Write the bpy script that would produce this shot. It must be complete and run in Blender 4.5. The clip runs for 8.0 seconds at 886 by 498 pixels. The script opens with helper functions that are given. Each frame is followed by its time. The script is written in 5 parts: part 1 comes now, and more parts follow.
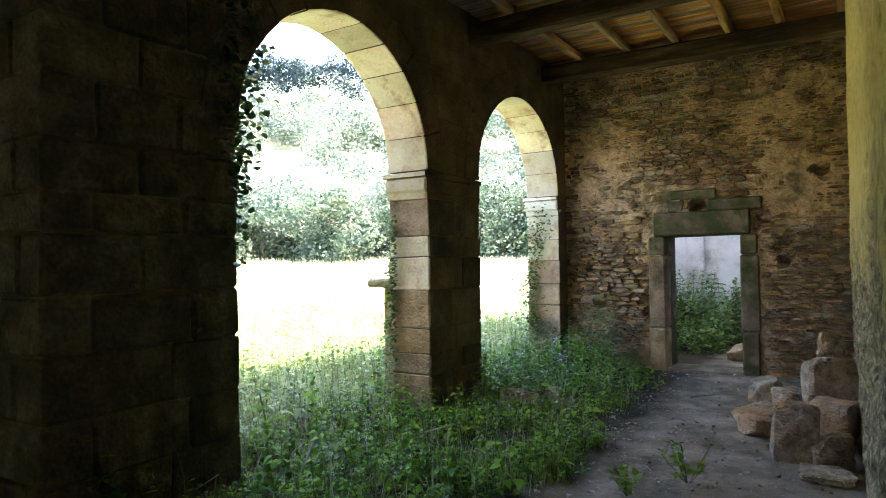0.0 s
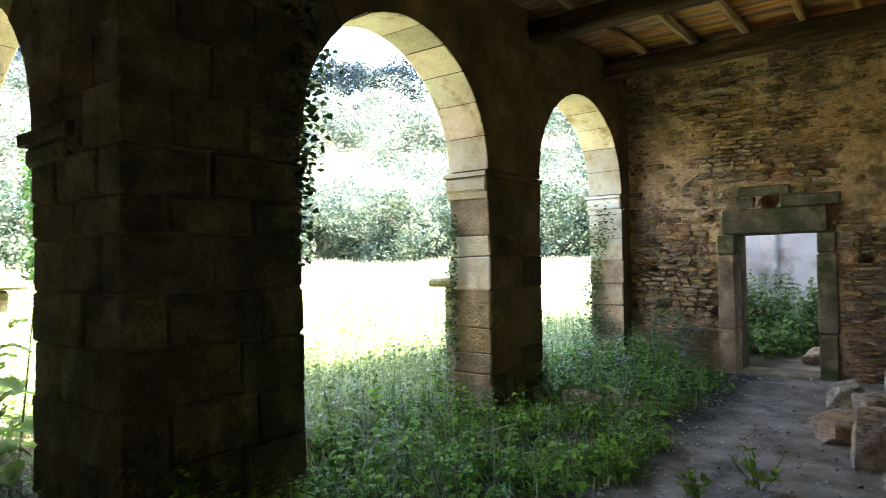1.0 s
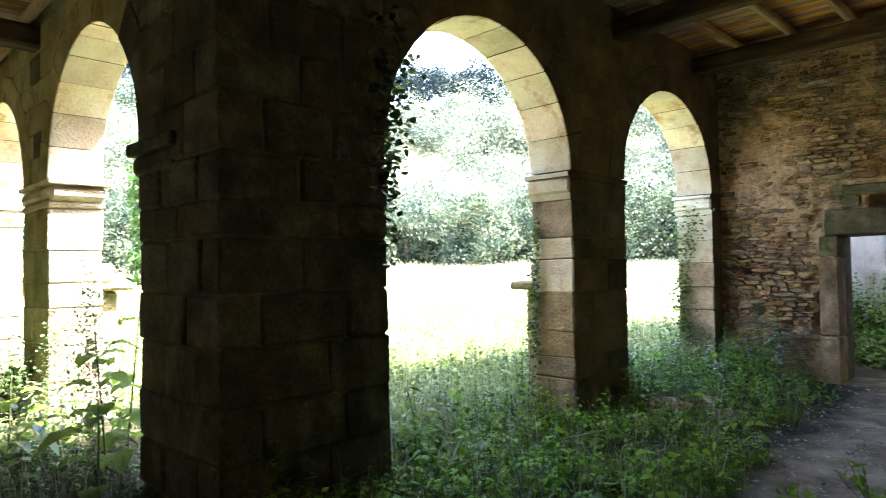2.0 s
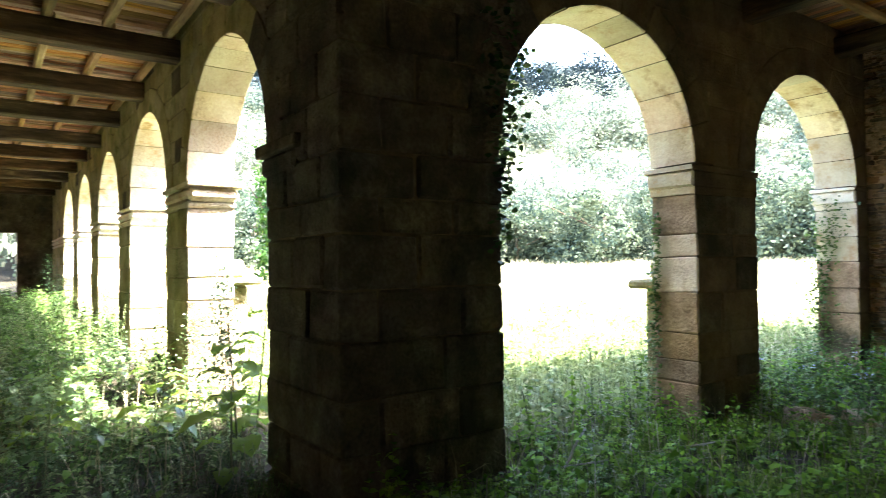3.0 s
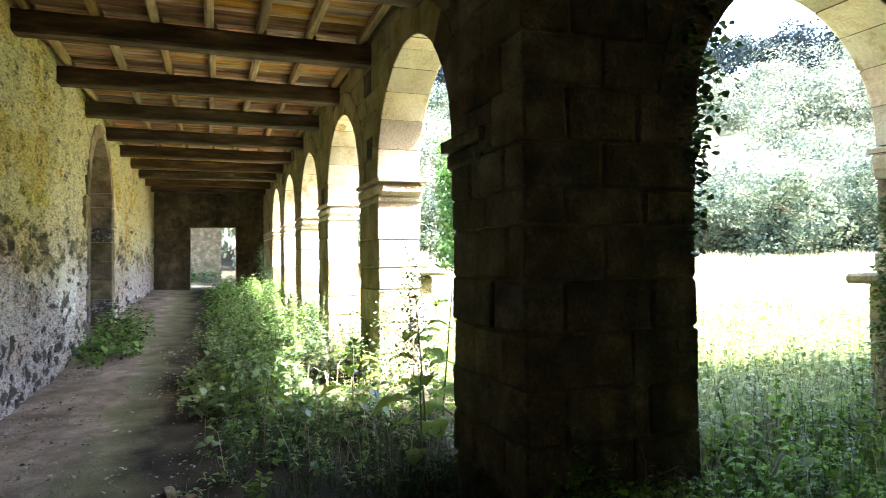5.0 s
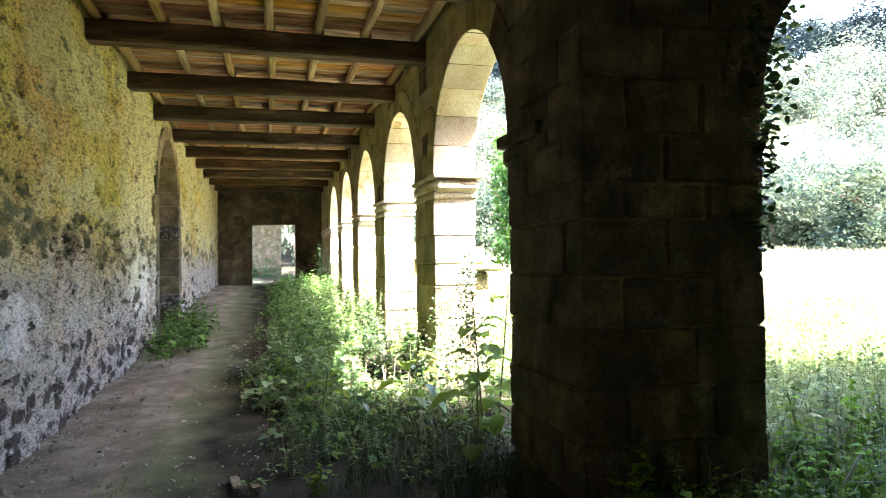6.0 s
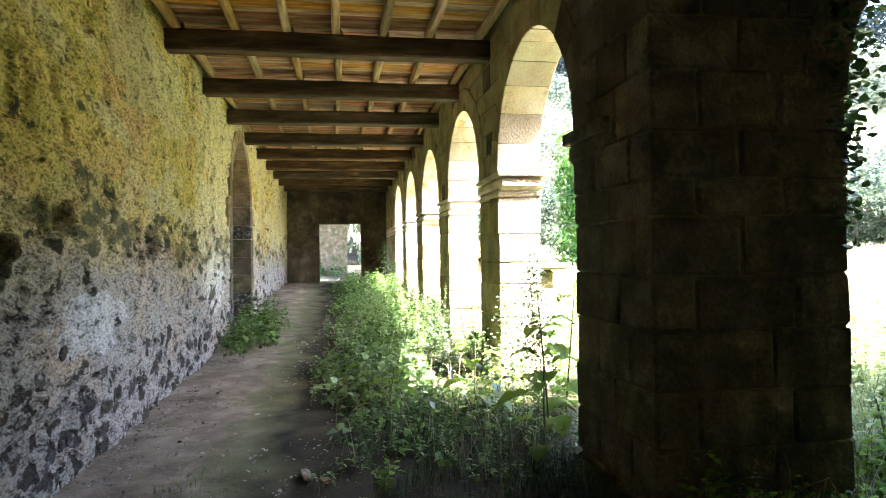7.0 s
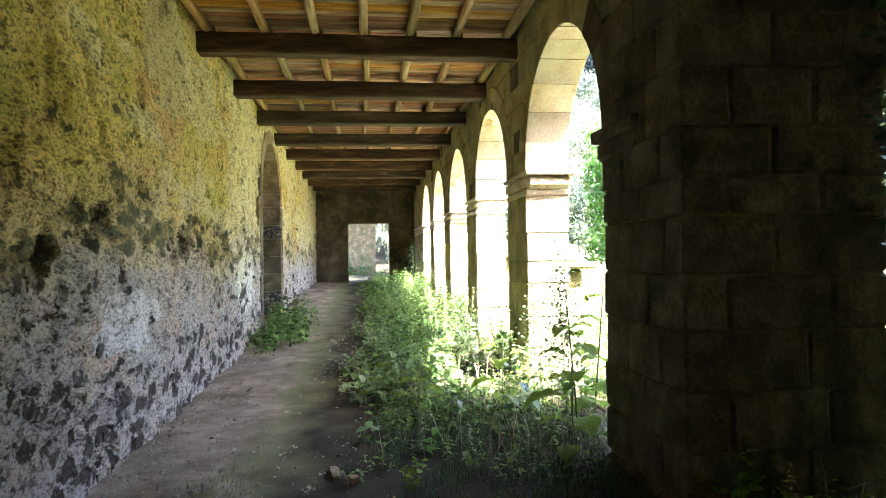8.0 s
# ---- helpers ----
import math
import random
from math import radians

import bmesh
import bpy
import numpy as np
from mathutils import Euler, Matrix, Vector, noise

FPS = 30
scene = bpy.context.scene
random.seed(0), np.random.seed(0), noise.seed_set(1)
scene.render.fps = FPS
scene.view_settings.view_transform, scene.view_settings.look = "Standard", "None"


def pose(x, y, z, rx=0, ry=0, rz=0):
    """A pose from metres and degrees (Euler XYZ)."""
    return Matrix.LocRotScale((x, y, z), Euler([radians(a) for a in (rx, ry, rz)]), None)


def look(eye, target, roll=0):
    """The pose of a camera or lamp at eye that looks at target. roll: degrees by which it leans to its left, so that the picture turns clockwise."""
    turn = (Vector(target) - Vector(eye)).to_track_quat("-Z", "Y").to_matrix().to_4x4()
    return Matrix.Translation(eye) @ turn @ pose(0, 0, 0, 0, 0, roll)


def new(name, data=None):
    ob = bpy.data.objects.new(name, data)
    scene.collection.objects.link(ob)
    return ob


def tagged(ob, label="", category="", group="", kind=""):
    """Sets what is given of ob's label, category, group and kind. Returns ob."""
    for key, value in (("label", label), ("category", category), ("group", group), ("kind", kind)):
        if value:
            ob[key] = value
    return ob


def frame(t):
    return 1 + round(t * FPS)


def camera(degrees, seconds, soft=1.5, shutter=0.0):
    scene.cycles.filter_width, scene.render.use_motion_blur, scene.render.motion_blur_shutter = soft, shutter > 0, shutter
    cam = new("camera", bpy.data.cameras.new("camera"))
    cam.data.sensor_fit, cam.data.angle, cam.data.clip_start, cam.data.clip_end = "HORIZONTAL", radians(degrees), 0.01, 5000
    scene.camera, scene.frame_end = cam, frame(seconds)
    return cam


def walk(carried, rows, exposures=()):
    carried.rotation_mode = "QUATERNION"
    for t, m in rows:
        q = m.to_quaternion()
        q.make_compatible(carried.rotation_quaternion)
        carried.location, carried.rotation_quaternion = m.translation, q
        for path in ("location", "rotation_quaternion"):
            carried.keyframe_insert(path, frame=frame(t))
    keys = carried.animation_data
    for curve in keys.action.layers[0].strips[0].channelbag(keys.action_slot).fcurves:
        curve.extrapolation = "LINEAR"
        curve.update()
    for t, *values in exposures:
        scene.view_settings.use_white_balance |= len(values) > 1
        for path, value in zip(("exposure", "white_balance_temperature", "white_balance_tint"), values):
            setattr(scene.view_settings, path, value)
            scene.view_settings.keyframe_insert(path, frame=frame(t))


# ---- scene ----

# ---------- camera ----------
cam = camera(69.2, 8.0, soft=0.95, shutter=0.4)
ROWS = [
    (0.0, 3.956, -1.893, 1.715, 32.40, 0.94, 0.91),
    (0.5, 3.961, -1.889, 1.711, 34.83, 0.91, 0.91),
    (1.0, 3.955, -1.897, 1.709, 37.77, 1.03, 1.01),
    (2.5, 3.902, -1.920, 1.695, 49.32, 1.52, 0.85),
    (3.0, 3.871, -1.914, 1.696, 54.59, 1.38, 0.68),
    (3.5, 3.849, -1.922, 1.692, 59.45, 1.22, 0.55),
    (4.0, 3.834, -1.929, 1.697, 63.69, 1.05, 0.56),
    (4.5, 3.836, -1.949, 1.688, 67.35, 0.97, 0.54),
    (6.0, 3.828, -1.970, 1.696, 75.08, 0.48, 0.77),
    (6.5, 3.820, -1.977, 1.696, 78.04, 0.44, 0.85),
    (7.0, 3.830, -1.986, 1.699, 80.72, 0.41, 0.90),
    (7.5, 3.830, -1.986, 1.702, 82.48, 0.37, 0.92),
    (8.0, 3.835, -1.982, 1.700, 83.21, 0.37, 0.98),
]
EXPOSURES = [(0.0, 4.25), (3.0, 4.22), (4.5, 4.02), (6.5, 4.28), (8.0, 4.46)]
walk(cam, [(t, pose(x, y, z, 90 + p, r, w)) for t, x, y, z, w, p, r in ROWS], EXPOSURES)

# ---------- light: clear sky and one high sun over the garth ----------
SUN_TO = Vector((0.42, 0.50, 1.0)).normalized()
sky_world = bpy.data.worlds.new("sky")
scene.world = sky_world
sky_world.use_nodes = True
wn = sky_world.node_tree.nodes
sky = wn.new("ShaderNodeTexSky")
sky.sky_type = "NISHITA"
sky.sun_disc = False
sky.sun_elevation = math.asin(SUN_TO.z)
sky.sun_rotation = math.atan2(SUN_TO.x, SUN_TO.y)
sky.dust_density = 2.0
sky_world.node_tree.links.new(sky.outputs[0], wn["Background"].inputs[0])
wn["Background"].inputs[1].default_value = 0.15
sun = new("sun", bpy.data.lights.new("sun", "SUN"))
sun.data.energy = 5.0
sun.data.angle = radians(0.6)
sun.data.color = (1.0, 0.95, 0.86)
sun.matrix_world = look(SUN_TO * 60, (0, 0, 0))


# ---------- materials ----------
def material(name, stops, scale=6.0, fine=40.0, bump=0.4, rough=0.9, per="object", vary=0.25, dist=0.02, stain=None, mix=0.35, metal=0.0, stretch=None):
    """Noise-mottled surface: colour stops over two scales of noise, tone varied per piece, fine relief."""
    m = bpy.data.materials.new(name)
    m.use_nodes = True
    nt = m.node_tree
    n, l = nt.nodes, nt.links
    bsdf = n["Principled BSDF"]
    bsdf.inputs["Roughness"].default_value = rough
    bsdf.inputs["Metallic"].default_value = metal
    bsdf.inputs["Specular IOR Level"].default_value = 0.25
    geo = n.new("ShaderNodeNewGeometry")
    a = n.new("ShaderNodeTexNoise")
    a.inputs["Scale"].default_value, a.inputs["Detail"].default_value, a.inputs["Roughness"].default_value = scale, 8, 0.62
    b = n.new("ShaderNodeTexNoise")
    b.inputs["Scale"].default_value, b.inputs["Detail"].default_value = fine, 6
    place = geo.outputs["Position"]
    if stretch:
        grain = n.new("ShaderNodeVectorMath")
        grain.operation = "MULTIPLY"
        grain.inputs[1].default_value = stretch
        l.new(place, grain.inputs[0])
        place = grain.outputs[0]
    for tex in (a, b):
        l.new(place, tex.inputs["Vector"])
    add = n.new("ShaderNodeMath")
    add.operation = "MULTIPLY_ADD"
    l.new(b.outputs["Fac"], add.inputs[0])
    add.inputs[1].default_value = mix
    sub = n.new("ShaderNodeMath")
    sub.operation = "MULTIPLY_ADD"
    l.new(a.outputs["Fac"], sub.inputs[0])
    sub.inputs[1].default_value = 1.7
    sub.inputs[2].default_value = -0.35 - mix / 2
    l.new(sub.outputs[0], add.inputs[2])
    ramp = n.new("ShaderNodeValToRGB")
    l.new(add.outputs[0], ramp.inputs[0])
    els = ramp.color_ramp.elements
    while len(els) < len(stops):
        els.new(0.5)
    for e, (p, c) in zip(els, stops):
        e.position, e.color = p, (*c, 1)
    col = ramp.outputs[0]
    if per:
        src = n.new("ShaderNodeObjectInfo").outputs["Random"] if per == "object" else geo.outputs["Random Per Island"]
        hsv = n.new("ShaderNodeHueSaturation")
        mr = n.new("ShaderNodeMapRange")
        l.new(src, mr.inputs[0])
        mr.inputs[3].default_value, mr.inputs[4].default_value = 1 - vary, 1 + vary
        l.new(mr.outputs[0], hsv.inputs["Value"])
        wh = n.new("ShaderNodeTexWhiteNoise")
        wh.noise_dimensions = "1D"
        l.new(src, wh.inputs["W"])
        m2 = n.new("ShaderNodeMapRange")
        l.new(wh.outputs["Value"], m2.inputs[0])
        m2.inputs[3].default_value, m2.inputs[4].default_value = 0.5 - 0.05 * vary, 0.5 + 0.05 * vary
        l.new(m2.outputs[0], hsv.inputs["Hue"])
        m3 = n.new("ShaderNodeMapRange")
        l.new(wh.outputs["Color"], m3.inputs[0])
        m3.inputs[3].default_value, m3.inputs[4].default_value = 1 - 1.4 * vary, 1 + 0.8 * vary
        l.new(m3.outputs[0], hsv.inputs["Saturation"])
        l.new(col, hsv.inputs["Color"])
        col = hsv.outputs[0]
    if stain:
        tone, sc, lo, hi = stain
        s = n.new("ShaderNodeTexNoise")
        s.inputs["Scale"].default_value, s.inputs["Detail"].default_value, s.inputs["Roughness"].default_value = sc, 10, 0.7
        l.new(geo.outputs["Position"], s.inputs["Vector"])
        mr = n.new("ShaderNodeMapRange")
        mr.inputs[1].default_value, mr.inputs[2].default_value = lo, hi
        l.new(s.outputs["Fac"], mr.inputs[0])
        mx = n.new("ShaderNodeMix")
        mx.data_type = "RGBA"
        l.new(mr.outputs[0], mx.inputs["Factor"])
        l.new(col, mx.inputs["A"])
        mx.inputs["B"].default_value = (*tone, 1)
        col = mx.outputs["Result"]
    l.new(col, bsdf.inputs["Base Color"])
    if bump:
        bp = n.new("ShaderNodeBump")
        bp.inputs["Strength"].default_value, bp.inputs["Distance"].default_value = bump, dist
        l.new(add.outputs[0], bp.inputs["Height"])
        l.new(bp.outputs[0], bsdf.inputs["Normal"])
    return m


def leaf_material(name, low, high, trans=0.35, rough=0.5, gloss=0.28, clump=0.0):
    """Leaves: tone varied leaf by leaf, part of the light passing through."""
    m = bpy.data.materials.new(name)
    m.use_nodes = True
    n, l = m.node_tree.nodes, m.node_tree.links
    bsdf = n["Principled BSDF"]
    bsdf.inputs["Roughness"].default_value = rough
    bsdf.inputs["Specular IOR Level"].default_value = gloss
    geo = n.new("ShaderNodeNewGeometry")
    ramp = n.new("ShaderNodeValToRGB")
    l.new(geo.outputs["Random Per Island"], ramp.inputs[0])
    if clump:
        # neighbouring crowns differ in tone more than their single leaves do
        t = n.new("ShaderNodeTexNoise")
        t.inputs["Scale"].default_value, t.inputs["Detail"].default_value = clump, 3
        l.new(geo.outputs["Position"], t.inputs["Vector"])
        k = n.new("ShaderNodeMapRange")
        k.inputs[1].default_value, k.inputs[2].default_value, k.inputs[3].default_value, k.inputs[4].default_value = 0.38, 0.62, -0.1, 0.8
        l.new(t.outputs["Fac"], k.inputs[0])
        q = n.new("ShaderNodeMath")
        q.operation = "MULTIPLY_ADD"
        q.inputs[1].default_value = 0.3
        l.new(geo.outputs["Random Per Island"], q.inputs[0])
        l.new(k.outputs[0], q.inputs[2])
        l.new(q.outputs[0], ramp.inputs[0])
    ramp.color_ramp.elements[0].color = (*low, 1)
    ramp.color_ramp.elements[1].color = (*high, 1)
    l.new(ramp.outputs[0], bsdf.inputs["Base Color"])
    tr = n.new("ShaderNodeBsdfTranslucent")
    l.new(ramp.outputs[0], tr.inputs["Color"])
    mx = n.new("ShaderNodeMixShader")
    mx.inputs[0].default_value = trans
    l.new(bsdf.outputs[0], mx.inputs[1])
    l.new(tr.outputs[0], mx.inputs[2])
    l.new(mx.outputs[0], n["Material Output"].inputs["Surface"])
    return m


M_ASHLAR = material("sandstone_ashlar", [(0.0, (0.12, 0.085, 0.055)), (0.4, (0.35, 0.245, 0.165)), (0.75, (0.54, 0.395, 0.28)), (1.0, (0.68, 0.54, 0.41))], 3.0, 34, 1.0, 0.92, "object", 0.16, 0.035, ((0.085, 0.08, 0.05), 1.3, 0.50, 0.66), mix=0.6)
# stone of the openings: limewash, with the light from outside put into its colour
M_PALE = material("lit_limewashed_stone", [(0.0, (0.42, 0.30, 0.20)), (0.3, (0.66, 0.54, 0.41)), (0.65, (0.80, 0.71, 0.59)), (1.0, (0.87, 0.82, 0.73))], 2.0, 34, 0.8, 0.92, "object", 0.24, 0.03, ((0.48, 0.31, 0.16), 2.2, 0.53, 0.66), mix=0.7)
# north walk faces: the shade they stand in is put into this brown
M_DULL = material("shade_brown_ashlar", [(0.0, (0.05, 0.038, 0.026)), (0.4, (0.14, 0.10, 0.062)), (0.75, (0.22, 0.16, 0.105)), (1.0, (0.36, 0.28, 0.20))], 2.0, 34, 1.0, 0.92, "object", 0.10, 0.035, ((0.055, 0.05, 0.035), 1.2, 0.50, 0.66), mix=0.6)
M_LICHEN = material("lichened_ashlar", [(0.0, (0.13, 0.105, 0.05)), (0.4, (0.34, 0.285, 0.15)), (0.75, (0.47, 0.41, 0.25)), (1.0, (0.60, 0.55, 0.40))], 2.4, 34, 1.0, 0.92, "object", 0.16, 0.035, ((0.16, 0.17, 0.06), 1.6, 0.50, 0.64), mix=0.6)
M_DARKASHLAR = material("near_black_ashlar", [(0.0, (0.035, 0.031, 0.025)), (0.45, (0.11, 0.089, 0.065)), (0.75, (0.19, 0.158, 0.117)), (1.0, (0.33, 0.28, 0.215))], 2.6, 34, 1.0, 0.92, "object", 0.26, 0.035, ((0.045, 0.046, 0.032), 1.5, 0.50, 0.64), mix=0.65)
M_MORTAR = material("lime_mortar", [(0.0, (0.20, 0.15, 0.10)), (1.0, (0.55, 0.44, 0.31))], 8, 60, 0.6, 0.95, "", 0, 0.02)
M_RUBBLE = material("slate_rubble", [(0.0, (0.06, 0.042, 0.03)), (0.4, (0.26, 0.165, 0.10)), (0.75, (0.46, 0.31, 0.19)), (1.0, (0.66, 0.50, 0.34))], 7.0, 44, 1.0, 0.93, "object", 0.38, 0.03, ((0.10, 0.11, 0.07), 2.2, 0.55, 0.70), mix=0.75)
M_RUBBLE_ISLAND = material("slate_rubble_joined", [(0.0, (0.06, 0.042, 0.03)), (0.4, (0.26, 0.165, 0.10)), (0.75, (0.46, 0.31, 0.19)), (1.0, (0.66, 0.50, 0.34))], 7.0, 44, 1.0, 0.93, "island", 0.38, 0.03, ((0.10, 0.11, 0.07), 2.2, 0.55, 0.70), mix=0.75)
M_BEDDING = material("pinkish_bedding_mortar", [(0.0, (0.24, 0.135, 0.075)), (0.35, (0.58, 0.38, 0.24)), (0.7, (0.76, 0.55, 0.38)), (1.0, (0.88, 0.72, 0.55))], 12, 55, 1.0, 0.95, "", 0, 0.05, ((0.14, 0.12, 0.07), 1.1, 0.52, 0.66), mix=0.8)
M_JOINT = material("old_mortar", [(0.0, (0.06, 0.045, 0.03)), (1.0, (0.24, 0.18, 0.115))], 8, 60, 0.6, 0.95, "", 0, 0.02)
M_LINTEL = material("grey_dressed_stone", [(0.0, (0.06, 0.048, 0.03)), (0.5, (0.16, 0.125, 0.08)), (1.0, (0.34, 0.28, 0.19))], 4, 50, 0.4, 0.9, "object", 0.2, 0.01, ((0.065, 0.075, 0.03), 3, 0.47, 0.62))
ALONG_X, ALONG_Y = (0.14, 1.0, 1.0), (1.0, 0.14, 1.0)
OAK = [(0.0, (0.014, 0.009, 0.006)), (0.4, (0.055, 0.034, 0.019)), (0.7, (0.125, 0.076, 0.041)), (1.0, (0.36, 0.24, 0.135))]
SAWN = [(0.0, (0.10, 0.058, 0.03)), (0.45, (0.33, 0.20, 0.105)), (0.75, (0.50, 0.33, 0.18)), (1.0, (0.68, 0.50, 0.31))]
BOARD = [(0.0, (0.05, 0.022, 0.012)), (0.4, (0.32, 0.15, 0.072)), (0.7, (0.53, 0.28, 0.145)), (1.0, (0.80, 0.57, 0.36))]
M_BEAM = material("aged_oak_crosswise", OAK, 9, 46, 0.6, 0.85, "object", 0.25, 0.012, stretch=ALONG_Y)
M_BEAM_NORTH = material("aged_oak_lengthwise", OAK, 9, 46, 0.6, 0.85, "object", 0.25, 0.012, stretch=ALONG_X)
M_JOIST = material("pale_sawn_timber_lengthwise", SAWN, 9, 40, 0.4, 0.85, "object", 0.25, 0.01, stretch=ALONG_X)
M_JOIST_NORTH = material("pale_sawn_timber_crosswise", SAWN, 9, 40, 0.4, 0.85, "object", 0.25, 0.01, stretch=ALONG_Y)
M_PLANK = material("red_brown_planks_crosswise", BOARD, 12, 50, 0.5, 0.85, "island", 0.4, 0.01, stretch=ALONG_Y)
M_PLANK_NORTH = material("red_brown_planks_lengthwise", BOARD, 12, 50, 0.5, 0.85, "island", 0.4, 0.01, stretch=ALONG_X)
M_LIME = material("white_limewash", [(0.0, (0.36, 0.37, 0.38)), (0.5, (0.66, 0.68, 0.70)), (1.0, (0.82, 0.83, 0.85))], 1.5, 20, 0.4, 0.95, "", 0, 0.02, ((0.22, 0.22, 0.18), 1.2, 0.55, 0.75))
M_BLOCK = material("fallen_stone", [(0.0, (0.11, 0.075, 0.05)), (0.4, (0.36, 0.265, 0.19)), (0.7, (0.57, 0.46, 0.36)), (1.0, (0.76, 0.68, 0.58))], 10, 50, 1.0, 0.92, "object", 0.25, 0.045, ((0.46, 0.25, 0.10), 2.5, 0.50, 0.64), mix=0.6)
M_DARKSTONE = material("dark_bare_stone", [(0.0, (0.015, 0.014, 0.015)), (0.5, (0.05, 0.045, 0.045)), (1.0, (0.19, 0.17, 0.16))], 6, 40, 1.0, 0.9, "object", 0.4, 0.03, ((0.42, 0.38, 0.35), 11, 0.52, 0.60))
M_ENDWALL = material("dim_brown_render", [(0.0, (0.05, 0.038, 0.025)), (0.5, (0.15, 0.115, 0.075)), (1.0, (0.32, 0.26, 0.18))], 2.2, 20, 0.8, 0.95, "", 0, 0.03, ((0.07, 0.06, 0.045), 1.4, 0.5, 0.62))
M_YELLOW = material("yellowed_limewash", [(0.0, (0.36, 0.27, 0.10)), (0.4, (0.66, 0.52, 0.22)), (0.75, (0.78, 0.65, 0.32)), (1.0, (0.86, 0.77, 0.48))], 14, 60, 0.8, 0.95, "", 0, 0.03, ((0.30, 0.18, 0.07), 16, 0.60, 0.70))
M_STICK = material("bleached_stick", [(0.0, (0.35, 0.31, 0.25)), (1.0, (0.60, 0.55, 0.46))], 8, 60, 0.3, 0.85, "object", 0.15, 0.005)
M_BARK = material("bark", [(0.0, (0.06, 0.05, 0.035)), (1.0, (0.20, 0.16, 0.11))], 6, 30, 0.7, 0.95, "object", 0.2, 0.02)


def plaster_material():
    """Limewashed plaster gone to yellow lichen above, and to dark bare stones below."""
    m = bpy.data.materials.new("weathered_plaster")
    m.use_nodes = True
    n, l = m.node_tree.nodes, m.node_tree.links
    bsdf = n["Principled BSDF"]
    bsdf.inputs["Roughness"].default_value = 0.95
    bsdf.inputs["Specular IOR Level"].default_value = 0.2
    geo = n.new("ShaderNodeNewGeometry")
    sep = n.new("ShaderNodeSeparateXYZ")
    l.new(geo.outputs["Position"], sep.inputs[0])
    # laid in flat courses: everything runs longer than it is high
    flat = n.new("ShaderNodeVectorMath")
    flat.operation = "MULTIPLY"
    flat.inputs[1].default_value = (0.55, 1.0, 1.0)
    l.new(geo.outputs["Position"], flat.inputs[0])

    def noise_tex(scale, detail=8, rough=0.65):
        t = n.new("ShaderNodeTexNoise")
        t.inputs["Scale"].default_value, t.inputs["Detail"].default_value, t.inputs["Roughness"].default_value = scale, detail, rough
        l.new(flat.outputs[0], t.inputs["Vector"])
        return t.outputs["Fac"]

    def math_node(op, a, b, c=None):
        k = n.new("ShaderNodeMath")
        k.operation = op
        for i, v in enumerate((a, b, c)):
            if v is None:
                continue
            if isinstance(v, (int, float)):
                k.inputs[i].default_value = v
            else:
                l.new(v, k.inputs[i])
        return k.outputs[0]

    def remap(v, lo, hi):
        k = n.new("ShaderNodeMapRange")
        k.inputs[1].default_value, k.inputs[2].default_value = lo, hi
        l.new(v, k.inputs[0])
        return k.outputs[0]

    def blend(f, a, b):
        k = n.new("ShaderNodeMix")
        k.data_type = "RGBA"
        l.new(f, k.inputs["Factor"])
        for key, v in (("A", a), ("B", b)):
            if isinstance(v, tuple):
                k.inputs[key].default_value = (*v, 1)
            else:
                l.new(v, k.inputs[key])
        return k.outputs["Result"]

    big, mid, fine = noise_tex(0.9), noise_tex(9.0, 10, 0.78), noise_tex(38, 6, 0.7)

    def cells(scale):
        """Rounded stones: wobbly cells, their tone and their distance from the middle."""
        warp = n.new("ShaderNodeVectorMath")
        warp.operation = "MULTIPLY_ADD"
        t = n.new("ShaderNodeTexNoise")
        t.inputs["Scale"].default_value, t.inputs["Detail"].default_value = 11.0, 5
        l.new(geo.outputs["Position"], t.inputs["Vector"])
        l.new(t.outputs["Color"], warp.inputs[0])
        warp.inputs[1].default_value = (0.17, 0.17, 0.17)
        l.new(flat.outputs[0], warp.inputs[2])
        v = n.new("ShaderNodeTexVoronoi")
        v.inputs["Scale"].default_value = scale
        l.new(warp.outputs[0], v.inputs["Vector"])
        return v.outputs["Distance"], v.outputs["Color"]

    dist, tint = cells(6.5)
    height = math_node("ADD", sep.outputs["Z"], math_node("MULTIPLY_ADD", big, 2.4, -1.2))
    tone = remap(math_node("ADD", mid, math_node("MULTIPLY_ADD", fine, 1.1, -0.55)), 0.33, 0.49)
    # yellow lichen, browner and greener by large patches, paler cream along the far stretch
    upper = blend(tone, (0.27, 0.185, 0.05), (1.0, 0.83, 0.33))
    upper = blend(remap(noise_tex(0.7, 6, 0.6), 0.46, 0.60), upper, blend(tone, (0.22, 0.12, 0.045), (0.90, 0.64, 0.31)))
    upper = blend(math_node("MULTIPLY", remap(noise_tex(1.7, 8, 0.7), 0.50, 0.62), 0.8), upper, blend(tone, (0.15, 0.16, 0.03), (0.76, 0.72, 0.20)))
    pale = math_node("ADD", noise_tex(1.1, 7, 0.6), math_node("MULTIPLY", remap(math_node("MULTIPLY", sep.outputs["X"], -1.0), 2.6, 6.0), 0.16))
    upper = blend(math_node("MULTIPLY", remap(pale, 0.57, 0.63), 0.85), upper, blend(tone, (0.55, 0.44, 0.22), (1.0, 0.92, 0.62)))
    lower = blend(tone, (0.09, 0.075, 0.066), (0.70, 0.645, 0.63))
    lower = blend(math_node("MULTIPLY", remap(noise_tex(1.3, 9, 0.7), 0.47, 0.60), 0.8), lower, blend(tone, (0.17, 0.11, 0.075), (0.78, 0.61, 0.49)))

